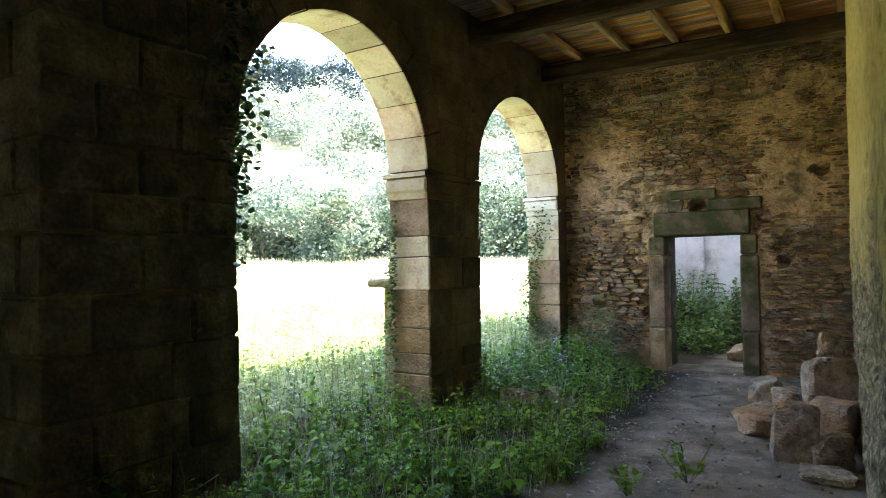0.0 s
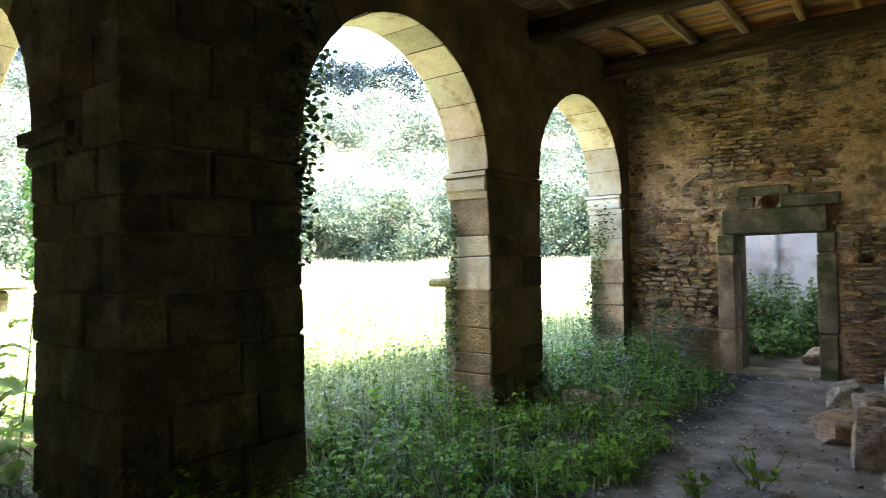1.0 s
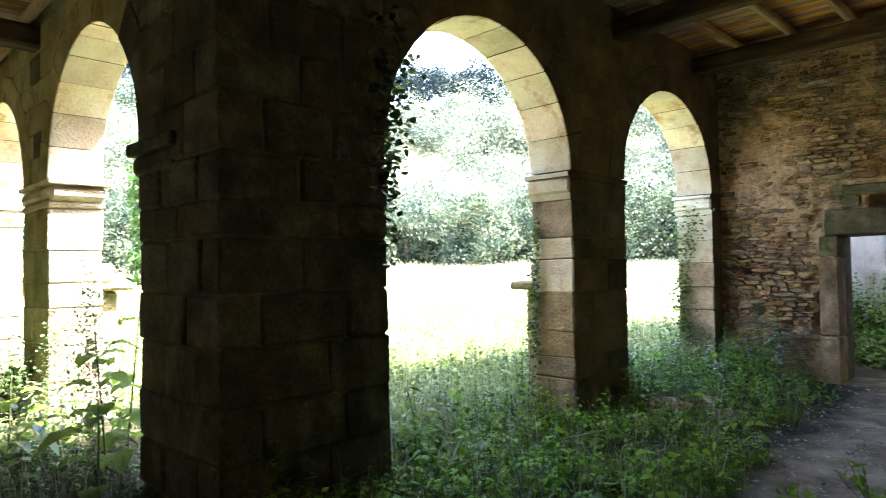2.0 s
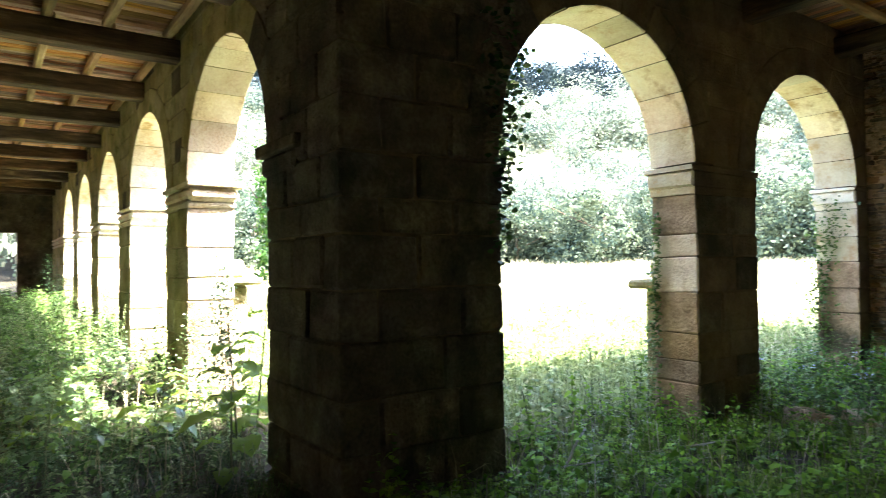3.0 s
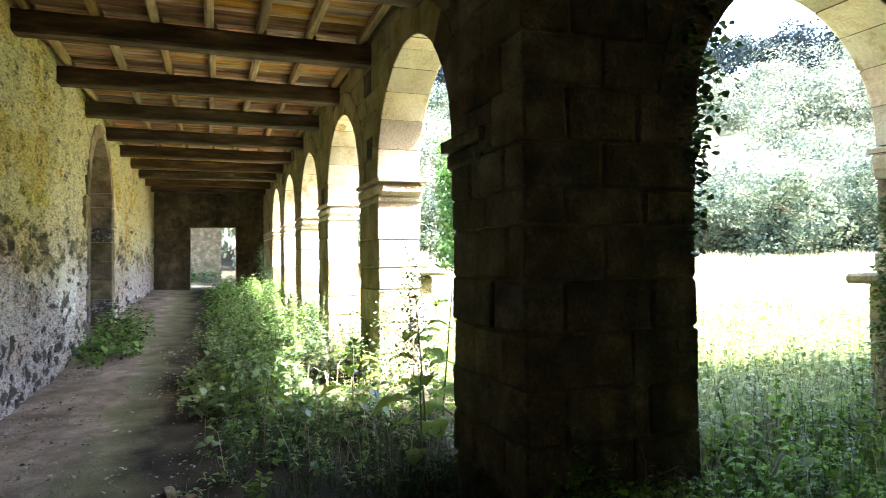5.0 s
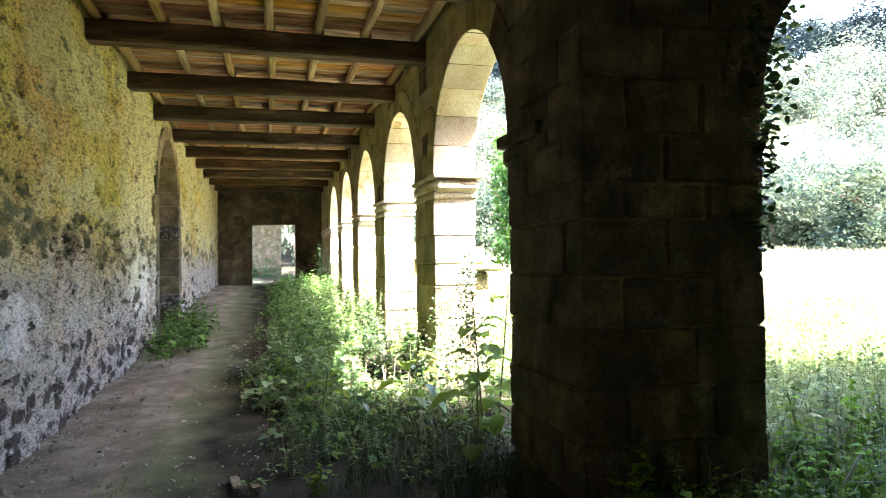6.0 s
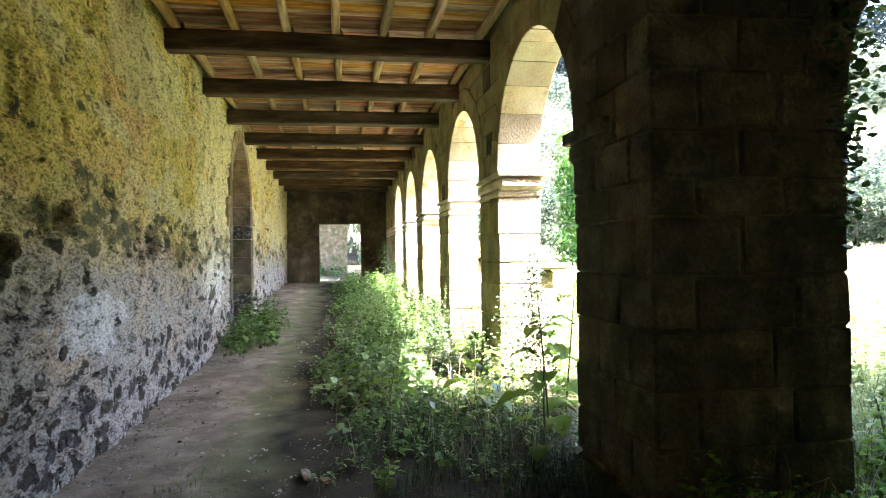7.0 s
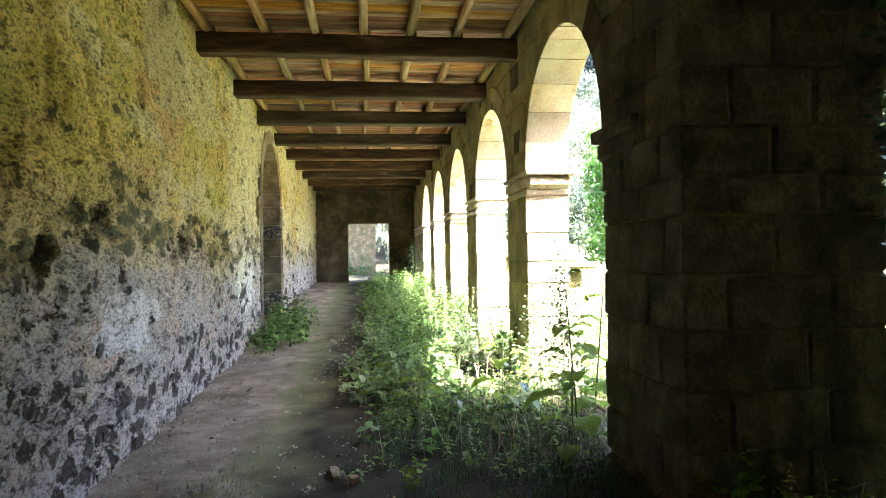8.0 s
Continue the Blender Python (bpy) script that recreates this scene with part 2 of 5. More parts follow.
    def scrap(x, z, wide, high):
        """A ragged sheet of surviving coat round one place."""
        a = math_node("POWER", math_node("MULTIPLY_ADD", sep.outputs["X"], 1 / wide, -x / wide), 2.0)
        b = math_node("POWER", math_node("MULTIPLY_ADD", sep.outputs["Z"], 1 / high, -z / high), 2.0)
        return remap(math_node("MULTIPLY_ADD", noise_tex(3.5, 9, 0.7), 2.4, math_node("MULTIPLY", math_node("ADD", a, b), -0.5)), 0.66, 0.72)

    lower = blend(scrap(-1.95, 1.15, 0.75, 0.26), lower, blend(tone, (0.66, 0.63, 0.65), (0.97, 0.94, 0.97)))
    lower = blend(scrap(-7.3, 1.3, 0.8, 0.5), lower, blend(tone, (0.66, 0.63, 0.63), (0.97, 0.95, 0.94)))
    upper = blend(scrap(-3.0, 3.95, 0.7, 0.7), upper, blend(fine, (0.70, 0.60, 0.33), (0.90, 0.80, 0.50)))
    col = blend(remap(height, 1.35, 2.35), lower, upper)
    foot = remap(math_node("MULTIPLY_ADD", big, 1.6, math_node("MULTIPLY", sep.outputs["Z"], -1.0)), -0.35, 0.55)
    # single stones showing through: greenish grey above, near black below
    show = math_node("ADD", math_node("MULTIPLY_ADD", foot, 0.25, noise_tex(3.2, 7, 0.68)), math_node("MULTIPLY_ADD", dist, -0.16, 0.04))
    band = math_node("SUBTRACT", 1.0, math_node("ABSOLUTE", math_node("MULTIPLY_ADD", height, 1.4, -2.6), 0.0))
    show = math_node("MULTIPLY_ADD", math_node("MAXIMUM", band, 0.0), 0.14, show)
    bare = remap(math_node("MULTIPLY_ADD", fine, 0.08, show), 0.622, 0.640)
    stone = blend(remap(height, 1.3, 2.1), blend(tint, (0.018, 0.017, 0.018), (0.14, 0.12, 0.115)), blend(tint, (0.075, 0.09, 0.055), (0.30, 0.30, 0.18)))
    stone = blend(math_node("MULTIPLY", remap(fine, 0.48, 0.64), 0.4), stone, (0.28, 0.25, 0.22))
    stone = blend(remap(math_node("MULTIPLY_ADD", mid, 0.5, dist), 0.66, 0.76), stone, blend(remap(height, 1.1, 1.9), blend(tone, (0.10, 0.085, 0.08), (0.66, 0.60, 0.58)), (0.45, 0.37, 0.20)))
    col = blend(bare, col, stone)
    col = blend(math_node("MULTIPLY", remap(noise_tex(46, 5, 0.7), 0.50, 0.40), 0.6), col, (0.09, 0.07, 0.05))
    pits = remap(noise_tex(14, 8, 0.76), 0.575, 0.595)
    col = blend(math_node("MULTIPLY", pits, 0.75), col, (0.06, 0.05, 0.034))
    l.new(col, bsdf.inputs["Base Color"])
    h = math_node("ADD", math_node("MULTIPLY_ADD", pits, -0.6, math_node("MULTIPLY_ADD", bare, -0.5, mid)), math_node("MULTIPLY", fine, 0.6))
    bp = n.new("ShaderNodeBump")
    bp.inputs["Strength"].default_value, bp.inputs["Distance"].default_value = 1.0, 0.055
    l.new(h, bp.inputs["Height"])
    l.new(bp.outputs[0], bsdf.inputs["Normal"])
    return m


M_PLASTER = plaster_material()


def east_material():
    """Yellowed limewash above; below about head height only bare rubble and crusts of plaster are left."""
    m = M_YELLOW
    n, l = m.node_tree.nodes, m.node_tree.links
    bsdf = n["Principled BSDF"]
    coat = bsdf.inputs["Base Color"].links[0].from_socket
    geo = n.new("ShaderNodeNewGeometry")
    sep = n.new("ShaderNodeSeparateXYZ")
    l.new(geo.outputs["Position"], sep.inputs[0])
    tex = n.new("ShaderNodeTexNoise")
    tex.inputs["Scale"].default_value, tex.inputs["Detail"].default_value, tex.inputs["Roughness"].default_value = 1.6, 9, 0.7
    l.new(geo.outputs["Position"], tex.inputs["Vector"])
    grit = n.new("ShaderNodeTexNoise")
    grit.inputs["Scale"].default_value, grit.inputs["Detail"].default_value, grit.inputs["Roughness"].default_value = 15, 10, 0.72
    l.new(geo.outputs["Position"], grit.inputs["Vector"])
    ramp = n.new("ShaderNodeValToRGB")
    l.new(grit.outputs["Fac"], ramp.inputs[0])
    els = ramp.color_ramp.elements
    els[0].color, els[1].color = (0.05, 0.042, 0.03, 1), (0.62, 0.52, 0.36, 1)
    els[0].position, els[1].position = 0.34, 0.68
    els.new(0.50).color = (0.20, 0.17, 0.11, 1)
    h = n.new("ShaderNodeMath")
    h.operation = "MULTIPLY_ADD"
    l.new(tex.outputs["Fac"], h.inputs[0])
    h.inputs[1].default_value = 3.0
    l.new(sep.outputs["Z"], h.inputs[2])
    k = n.new("ShaderNodeMapRange")
    k.inputs[1].default_value, k.inputs[2].default_value = 3.0, 3.7
    l.new(h.outputs[0], k.inputs[0])
    mx = n.new("ShaderNodeMix")
    mx.data_type = "RGBA"
    l.new(k.outputs[0], mx.inputs["Factor"])
    l.new(ramp.outputs[0], mx.inputs["A"])
    l.new(coat, mx.inputs["B"])
    l.new(mx.outputs["Result"], bsdf.inputs["Base Color"])


east_material()
M_NETTLE = leaf_material("nettle_leaf", (0.035, 0.085, 0.020), (0.25, 0.41, 0.11), 0.42, 0.5, 0.25)
M_HERB = leaf_material("low_herb_leaf", (0.045, 0.115, 0.012), (0.32, 0.54, 0.065), 0.45, 0.55, 0.12)
M_BLUEGREEN = leaf_material("greyish_herb_leaf", (0.06, 0.12, 0.05), (0.24, 0.37, 0.17), 0.35, 0.38, 0.7)
M_FINE = leaf_material("fine_pale_herb_leaf", (0.10, 0.16, 0.05), (0.40, 0.47, 0.24), 0.38, 0.5, 0.3)
M_GRASS = leaf_material("grass_blade", (0.055, 0.10, 0.015), (0.30, 0.42, 0.075), 0.4, 0.55, 0.15)
# paler copy of the weeds: the full sun on the garth is in the colour
M_GARTH = leaf_material("sunlit_pale_weed", (0.09, 0.15, 0.04), (0.42, 0.48, 0.20), 0.38)
M_STRAW = leaf_material("dry_straw", (0.30, 0.25, 0.15), (0.58, 0.52, 0.36), 0.2)
M_MEADOW = leaf_material("meadow_grass", (0.38, 0.36, 0.21), (0.66, 0.61, 0.42))
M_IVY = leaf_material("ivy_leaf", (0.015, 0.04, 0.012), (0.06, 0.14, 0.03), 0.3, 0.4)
# lighter copy of ivy_leaf, with the sun on the north piers in its colour
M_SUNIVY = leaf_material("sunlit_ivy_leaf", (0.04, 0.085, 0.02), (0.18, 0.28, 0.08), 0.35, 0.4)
M_BROAD = leaf_material("broad_leaf", (0.12, 0.21, 0.03), (0.30, 0.43, 0.08), 0.65)
M_TREE = leaf_material("tree_leaf", (0.025, 0.045, 0.035), (0.11, 0.14, 0.09), 0.32, 0.6, 0.15, 0.5)
# the belt's shade is put into these near-black bluish leaves
M_BELT = leaf_material("shaded_belt_leaf", (0.008, 0.014, 0.017), (0.028, 0.042, 0.044), 0.1, 0.7, 0.05, 0.3)
M_GREENTREE = leaf_material("fresh_tree_leaf", (0.02, 0.06, 0.012), (0.09, 0.19, 0.04), 0.35, 0.5, 0.2, 0.9)
# greyer and paler than the near trees: distance haze mixed into the leaf colour
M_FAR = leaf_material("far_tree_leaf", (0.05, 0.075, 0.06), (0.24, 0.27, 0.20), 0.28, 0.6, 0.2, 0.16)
M_LITTER = material("stone_chips", [(0.0, (0.12, 0.09, 0.07)), (1.0, (0.50, 0.45, 0.39))], 9, 50, 0.2, 0.95, "island", 0.4)
M_STEM = material("plant_stem", [(0.0, (0.07, 0.10, 0.04)), (1.0, (0.18, 0.20, 0.09))], 8, 40, 0.0, 0.7, "")
M_FLOWER = leaf_material("pale_blue_flower", (0.26, 0.28, 0.42), (0.45, 0.46, 0.60))


def ground_material():
    m = material("bare_earth", [(0.0, (0.085, 0.062, 0.042)), (0.42, (0.225, 0.182, 0.142)), (0.68, (0.345, 0.285, 0.23)), (1.0, (0.54, 0.46, 0.38))], 2.4, 70, 1.0, 0.95, "", 0, 0.022, ((0.11, 0.085, 0.06), 1.3, 0.52, 0.66), mix=0.5)
    n, l = m.node_tree.nodes, m.node_tree.links
    bsdf = n["Principled BSDF"]
    earth = bsdf.inputs["Base Color"].links[0].from_socket
    geo = n.new("ShaderNodeNewGeometry")
    sep = n.new("ShaderNodeSeparateXYZ")
    l.new(geo.outputs["Position"], sep.inputs[0])
    # a mossy strip along the middle of the trodden way
    mv = n.new("ShaderNodeTexNoise")
    mv.inputs["Scale"].default_value, mv.inputs["Detail"].default_value, mv.inputs["Roughness"].default_value = 1.4, 8, 0.65
    l.new(geo.outputs["Position"], mv.inputs["Vector"])
    off = n.new("ShaderNodeMath")
    l.new(sep.outputs["Y"], off.inputs[0])
    off.inputs[1].default_value = 2.55
    mag = n.new("ShaderNodeMath")
    mag.operation = "ABSOLUTE"
    l.new(off.outputs[0], mag.inputs[0])
    mossy = n.new("ShaderNodeMath")
    mossy.operation = "MULTIPLY_ADD"
    l.new(mv.outputs["Fac"], mossy.inputs[0])
    mossy.inputs[1].default_value = -1.8
    l.new(mag.outputs[0], mossy.inputs[2])
    mk = n.new("ShaderNodeMapRange")
    mk.inputs[1].default_value, mk.inputs[2].default_value, mk.inputs[3].default_value, mk.inputs[4].default_value = -0.65, -0.25, 0.85, 0.0
    l.new(mossy.outputs[0], mk.inputs[0])
    ms = n.new("ShaderNodeMix")
    ms.data_type = "RGBA"
    l.new(mk.outputs[0], ms.inputs["Factor"])
    l.new(earth, ms.inputs["A"])
    ms.inputs["B"].default_value = (0.14, 0.15, 0.068, 1)
    earth = ms.outputs["Result"]
    # leaf mould under the weeds along both arcades, its colour darkened for shade there
    wv = n.new("ShaderNodeTexNoise")
    wv.inputs["Scale"].default_value, wv.inputs["Detail"].default_value = 2.2, 7
    l.new(geo.outputs["Position"], wv.inputs["Vector"])
    mould_shade = []
    for axis, lo, hi in (("X", 2.35, 1.85), ("Y", -2.95, -2.35)):
        s = n.new("ShaderNodeMath")
        s.operation = "MULTIPLY_ADD"
        l.new(wv.outputs["Fac"], s.inputs[0])
        s.inputs[1].default_value = 0.9 if axis == "X" else -0.9
        s.inputs[2].default_value = -0.45 if axis == "X" else 0.45
        s2 = n.new("ShaderNodeMath")
        l.new(s.outputs[0], s2.inputs[0])
        l.new(sep.outputs[axis], s2.inputs[1])
        k = n.new("ShaderNodeMapRange")
        k.inputs[1].default_value, k.inputs[2].default_value = lo, hi
        l.new(s2.outputs[0], k.inputs[0])
        mould_shade.append(k.outputs[0])
    mm = n.new("ShaderNodeMath")
    mm.operation = "MULTIPLY"
    l.new(mould_shade[0], mm.inputs[0])
    l.new(mould_shade[1], mm.inputs[1])
    hm = n.new("ShaderNodeMix")
    hm.data_type = "RGBA"
    l.new(mm.outputs[0], hm.inputs["Factor"])
    l.new(earth, hm.inputs["A"])
    hr = n.new("ShaderNodeValToRGB")
    l.new(wv.outputs["Fac"], hr.inputs[0])
    hr.color_ramp.elements[0].position, hr.color_ramp.elements[1].position = 0.3, 0.75
    hr.color_ramp.elements[0].color, hr.color_ramp.elements[1].color = (0.014, 0.012, 0.008, 1), (0.065, 0.054, 0.032, 1)
    l.new(hr.outputs[0], hm.inputs["B"])
    earth = hm.outputs["Result"]
    masks = []
    for axis, lo, hi in (("X", -0.4, -1.6), ("Y", 0.4, 1.6)):
        k = n.new("ShaderNodeMapRange")
        k.inputs[1].default_value, k.inputs[2].default_value = lo, hi
        l.new(sep.outputs[axis], k.inputs[0])
        masks.append(k.outputs[0])
    mul = n.new("ShaderNodeMath")
    mul.operation = "MULTIPLY"
    l.new(masks[0], mul.inputs[0])
    l.new(masks[1], mul.inputs[1])
    tex = n.new("ShaderNodeTexNoise")
    tex.inputs["Scale"].default_value, tex.inputs["Detail"].default_value = 1.2, 8
    l.new(geo.outputs["Position"], tex.inputs["Vector"])
    ramp = n.new("ShaderNodeValToRGB")
    l.new(tex.outputs["Fac"], ramp.inputs[0])
    ramp.color_ramp.elements[0].color, ramp.color_ramp.elements[1].color = (0.26, 0.25, 0.15, 1), (0.52, 0.47, 0.34, 1)
    mx = n.new("ShaderNodeMix")
    mx.data_type = "RGBA"
    l.new(mul.outputs[0], mx.inputs["Factor"])
    l.new(earth, mx.inputs["A"])
    # forest floor up the hill
    up = n.new("ShaderNodeMapRange")
    up.inputs[1].default_value, up.inputs[2].default_value = 1.0, 2.5
    l.new(sep.outputs["Z"], up.inputs[0])
    ff = n.new("ShaderNodeMix")
    ff.data_type = "RGBA"
    l.new(up.outputs[0], ff.inputs["Factor"])
    l.new(ramp.outputs[0], ff.inputs["A"])
    ff.inputs["B"].default_value = (0.22, 0.23, 0.15, 1)
    l.new(ff.outputs["Result"], mx.inputs["B"])
    l.new(mx.outputs["Result"], bsdf.inputs["Base Color"])
    return m


M_GROUND = ground_material()


# ---------- helpers ----------
def mesh_of(name, verts, faces, mat):
    me = bpy.data.meshes.new(name)
    me.from_pydata([tuple(v) for v in verts], [], [tuple(f) for f in faces])
    me.materials.append(mat)
    me.update()
    return me


def empty(name, at=(0, 0, 0)):
    e = new(name)
    e.location = at
    return e


def part(name, bm, mat, parent=None, label=""):
    """One bmesh (or mesh) as one object, in world places, under parent."""
    if isinstance(bm, bmesh.types.BMesh):
        me = bpy.data.meshes.new(name)
        bm.to_mesh(me)
        bm.free()
        me.materials.append(mat)
    else:
        me = bm
    ob = new(name, me)
    if parent is not None:
        ob.parent = parent
        ob.matrix_parent_inverse = Matrix.Translation(-parent.location)
    if label:
        ob["label"] = label
    return ob


def block(x0, x1, y0, y1, z0, z1, bevel=0.012, jit=0.004, rng=random):
    """A dressed block: bevelled box, its corners a little off true."""
    bm = bmesh.new()
    bmesh.ops.create_cube(bm, size=1)
    for v in bm.verts:
        v.co = Vector(((x0 + x1) / 2 + v.co.x * (x1 - x0), (y0 + y1) / 2 + v.co.y * (y1 - y0), (z0 + z1) / 2 + v.co.z * (z1 - z0)))
        v.co += Vector([rng.uniform(-jit, jit) for _ in range(3)])
    bmesh.ops.bevel(bm, geom=list(bm.edges), offset=bevel, segments=1, affect="EDGES")
    return bm


def rock(sx, sy, sz, seed, rough=0.12, square=5.0):
    """A broken stone about its own centre: a rounded block with sheared faces and chipped edges."""
    bm = bmesh.new()
    bmesh.ops.create_cube(bm, size=1)
    bmesh.ops.subdivide_edges(bm, edges=list(bm.edges), cuts=9, use_grid_fill=True)
    rng = random.Random(seed)
    o = Vector((seed * 7.3, seed * 3.1, seed * 1.7))
    planes = []
    for _ in range(7):
        d = Vector((rng.gauss(0, 1), rng.gauss(0, 1), rng.gauss(0, 1))).normalized()
        planes.append((d, rng.uniform(0.40, 0.52)))
    for v in bm.verts:
        p = v.co * 1.0
        k = (abs(2 * p.x) ** square + abs(2 * p.y) ** square + abs(2 * p.z) ** square) ** (1 / square)
        p = p / max(k, 1e-6) * max(abs(2 * c) for c in p)
        for d, h in planes:
            over = p.dot(d) - h
            if over > 0:
                p = p - d * over
        n = noise.noise(p * 2.2 + o) * rough + noise.noise(p * 6 + o) * rough * 0.4 + noise.noise(p * 15 + o) * rough * 0.16
        p = p * (1 + n)
        v.co = Vector((p.x * sx, p.y * sy, p.z * sz))
    return bm


def smooth01(a):
    a = np.clip(a, 0, 1)
    return a * a * (3 - 2 * a)


def ground_z(x, y):
    """Height of the ground: level by the corner, rising along the west walk, and out over the meadow to the wooded hill."""
    x, y = np.asarray(x, float), np.asarray(y, float)
    z = 0.58 * smooth01((-x - 1.0) / 20.0)
    d = np.hypot(np.minimum(x + 2, 0), np.maximum(y - 2, 0)) * ((x < 0) & (y > 0.5))
    d = np.where(x < -22.5, np.maximum(d, -x - 22.5), d)
    out = np.maximum(d - 5, 0)
    z = z * np.clip(1 - (d - 6) / 20, 0, 1) + 0.034 * out
    hill = np.maximum(d - 46, 0)
    z = z + 0.43 * hill * smooth01(hill / 25)
    z = np.minimum(z, 30 + 0.02 * d)
    return z


TH = 0.55
SPRING = 2.62

# ---------- the ground: one sheet out to the hill ----------
def build_ground():
    near = np.arange(-24, 8.01, 0.22)
    xs = np.concatenate([[-900, -600, -400], np.arange(-300, -60, 12), np.arange(-60, -24, 2.0), near, [10, 14, 20, 30, 45, 70, 120, 250, 600, 900]])
    nearY = np.arange(-5, 16.01, 0.22)
    ys = np.concatenate([[-900, -500, -200, -80, -30, -12, -7], nearY, np.arange(17, 60, 2.0), np.arange(60, 300, 12), [320, 400, 600, 900]])
    X, Y = np.meshgrid(xs, ys, indexing="ij")
    Z = ground_z(X, Y)
    rng = np.random.default_rng(3)
    bumps = 0.02 * np.sin(X * 2.1 + 1.3 * np.sin(Y * 1.7)) + 0.015 * np.sin(Y * 3.3 + X * 1.1) + rng.normal(0, 0.006, X.shape)
    inside = (X > -26) & (X < 9) & (Y > -6) & (Y < 18)
    Z = Z + np.where(inside, bumps, 0)
    nx, ny = X.shape
    idx = np.arange(nx * ny).reshape(nx, ny)
    faces = np.stack([idx[:-1, :-1], idx[1:, :-1], idx[1:, 1:], idx[:-1, 1:]], -1).reshape(-1, 4)
    me = mesh_of("ground", np.stack([X, Y, Z], -1).reshape(-1, 3).tolist(), faces.tolist(), M_GROUND)
    for p in me.polygons:
        p.use_smooth = True
    return tagged(part("ground", me, M_GROUND), "trodden earth path and overgrown meadow ground", "ground", kind="structure")


build_ground()


# ---------- arcades ----------
PIERS_W = [(-5.05, -3.99), (-8.74, -7.69), (-12.42, -11.35), (-16.08, -15.05), (-22.7, -18.73)]
PIERS_N = [(4.05, 5.22), (7.82, 8.17)]
WALL_TOP = 4.92


def side_box(axis, u0, u1, v0, v1, z0, z1, bevel=0.012, jit=0.004):
    """A block of the west (axis x) or north (axis y) arcade: u along it, v from the walk towards the garth."""
    if axis == "x":
        return block(u0, u1, v0, v1, z0, z1, bevel, jit)
    return block(-v1, -v0, u0, u1, z0, z1, bevel, jit)


def courses(z0, z1, rng, lo=0.22, hi=0.44):
    zs = [z0]
    while zs[-1] < z1 - lo * 1.3:
        zs.append(zs[-1] + rng.uniform(lo, hi))
    zs[-1] = z1
    return zs


def capital(axis, u0, u1, v0, v1, thing, z=SPRING + 0.08):
    """Moulded impost: three stepped and bevelled bands that run round the pier."""
    bm = bmesh.new()
    for a, b, g, bev in ((-0.30, -0.22, 0.03, 0.02), (-0.225, -0.05, 0.085, 0.06), (-0.052, 0.0, 0.125, 0.012)):
        if axis == "y":
            g = g * 0.5
        t = side_box(axis, u0 - g, u1 + g, v0 - g * (0.2 if axis == "x" else 0.03), v1 + g * 0.7, z + a, z + b, bev if axis == "x" else bev * 0.4, 0.006)
        tmp = bpy.data.meshes.new("tmp")
        t.to_mesh(tmp)
        t.free()
        bm.from_mesh(tmp)
        bpy.data.meshes.remove(tmp)
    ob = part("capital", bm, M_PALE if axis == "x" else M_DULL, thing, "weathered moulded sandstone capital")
    # sides towards the openings get the lighter colour, as if lit from outside
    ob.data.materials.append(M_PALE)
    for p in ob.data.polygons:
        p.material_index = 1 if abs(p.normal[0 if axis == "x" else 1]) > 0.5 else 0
    return ob


def pier(axis, u0, u1, seed, ledge=True, cap=True):
    rng = random.Random(seed)
    thing = empty("pier", ((u0 + u1) / 2, TH / 2, 0) if axis == "x" else (-TH / 2, (u0 + u1) / 2, 0))
    tagged(thing, "weathered sandstone ashlar pier with a moulded capital, overgrown at its foot", "pier", "arcade piers")
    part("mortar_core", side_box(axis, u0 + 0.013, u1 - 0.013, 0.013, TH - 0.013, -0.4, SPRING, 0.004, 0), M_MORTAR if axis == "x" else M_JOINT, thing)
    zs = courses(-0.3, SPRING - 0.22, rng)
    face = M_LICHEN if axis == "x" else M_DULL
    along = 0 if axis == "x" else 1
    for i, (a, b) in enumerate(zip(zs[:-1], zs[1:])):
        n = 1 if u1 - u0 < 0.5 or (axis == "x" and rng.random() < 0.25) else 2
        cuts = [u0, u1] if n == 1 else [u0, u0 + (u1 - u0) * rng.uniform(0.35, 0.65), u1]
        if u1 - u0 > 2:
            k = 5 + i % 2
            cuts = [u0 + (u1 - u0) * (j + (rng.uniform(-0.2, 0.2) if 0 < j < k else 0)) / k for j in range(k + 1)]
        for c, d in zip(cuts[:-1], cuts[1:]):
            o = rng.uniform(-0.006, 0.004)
            black_stone = axis == "y" and rng.random() < 0.2
            ob = part("stone", side_box(axis, c + 0.002, d - 0.002, o, TH - o, a + 0.002, b - 0.002, rng.uniform(0.008, 0.02), 0.008), M_DARKASHLAR if black_stone else face, thing)
            # reveals paler than the faces: old limewash plus outside light, both in the colour
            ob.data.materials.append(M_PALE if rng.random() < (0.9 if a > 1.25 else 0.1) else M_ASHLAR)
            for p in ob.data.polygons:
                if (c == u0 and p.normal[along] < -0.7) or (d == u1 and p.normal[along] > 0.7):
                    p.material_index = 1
    if cap:
        capital(axis, u0, u1, 0, TH, thing)
    if ledge:
        z = 1.5 + float(ground_z(u0 if axis == "x" else 0, 0))
        m = (u0 + u1) / 2
        part("buttress", side_box(axis, u0 + 0.12, u1 - 0.12, TH - 0.02, TH + 0.2, -0.3, z - 0.1, 0.03, 0.01), M_LICHEN, thing, "ivy-stained low stone buttress")
        part("ledge_slab", side_box(axis, u0 + 0.0, u1 - 0.0, TH - 0.03, TH + 0.36, z - 0.1, z, 0.03, 0.01), M_LICHEN, thing, "mossy projecting stone slab")
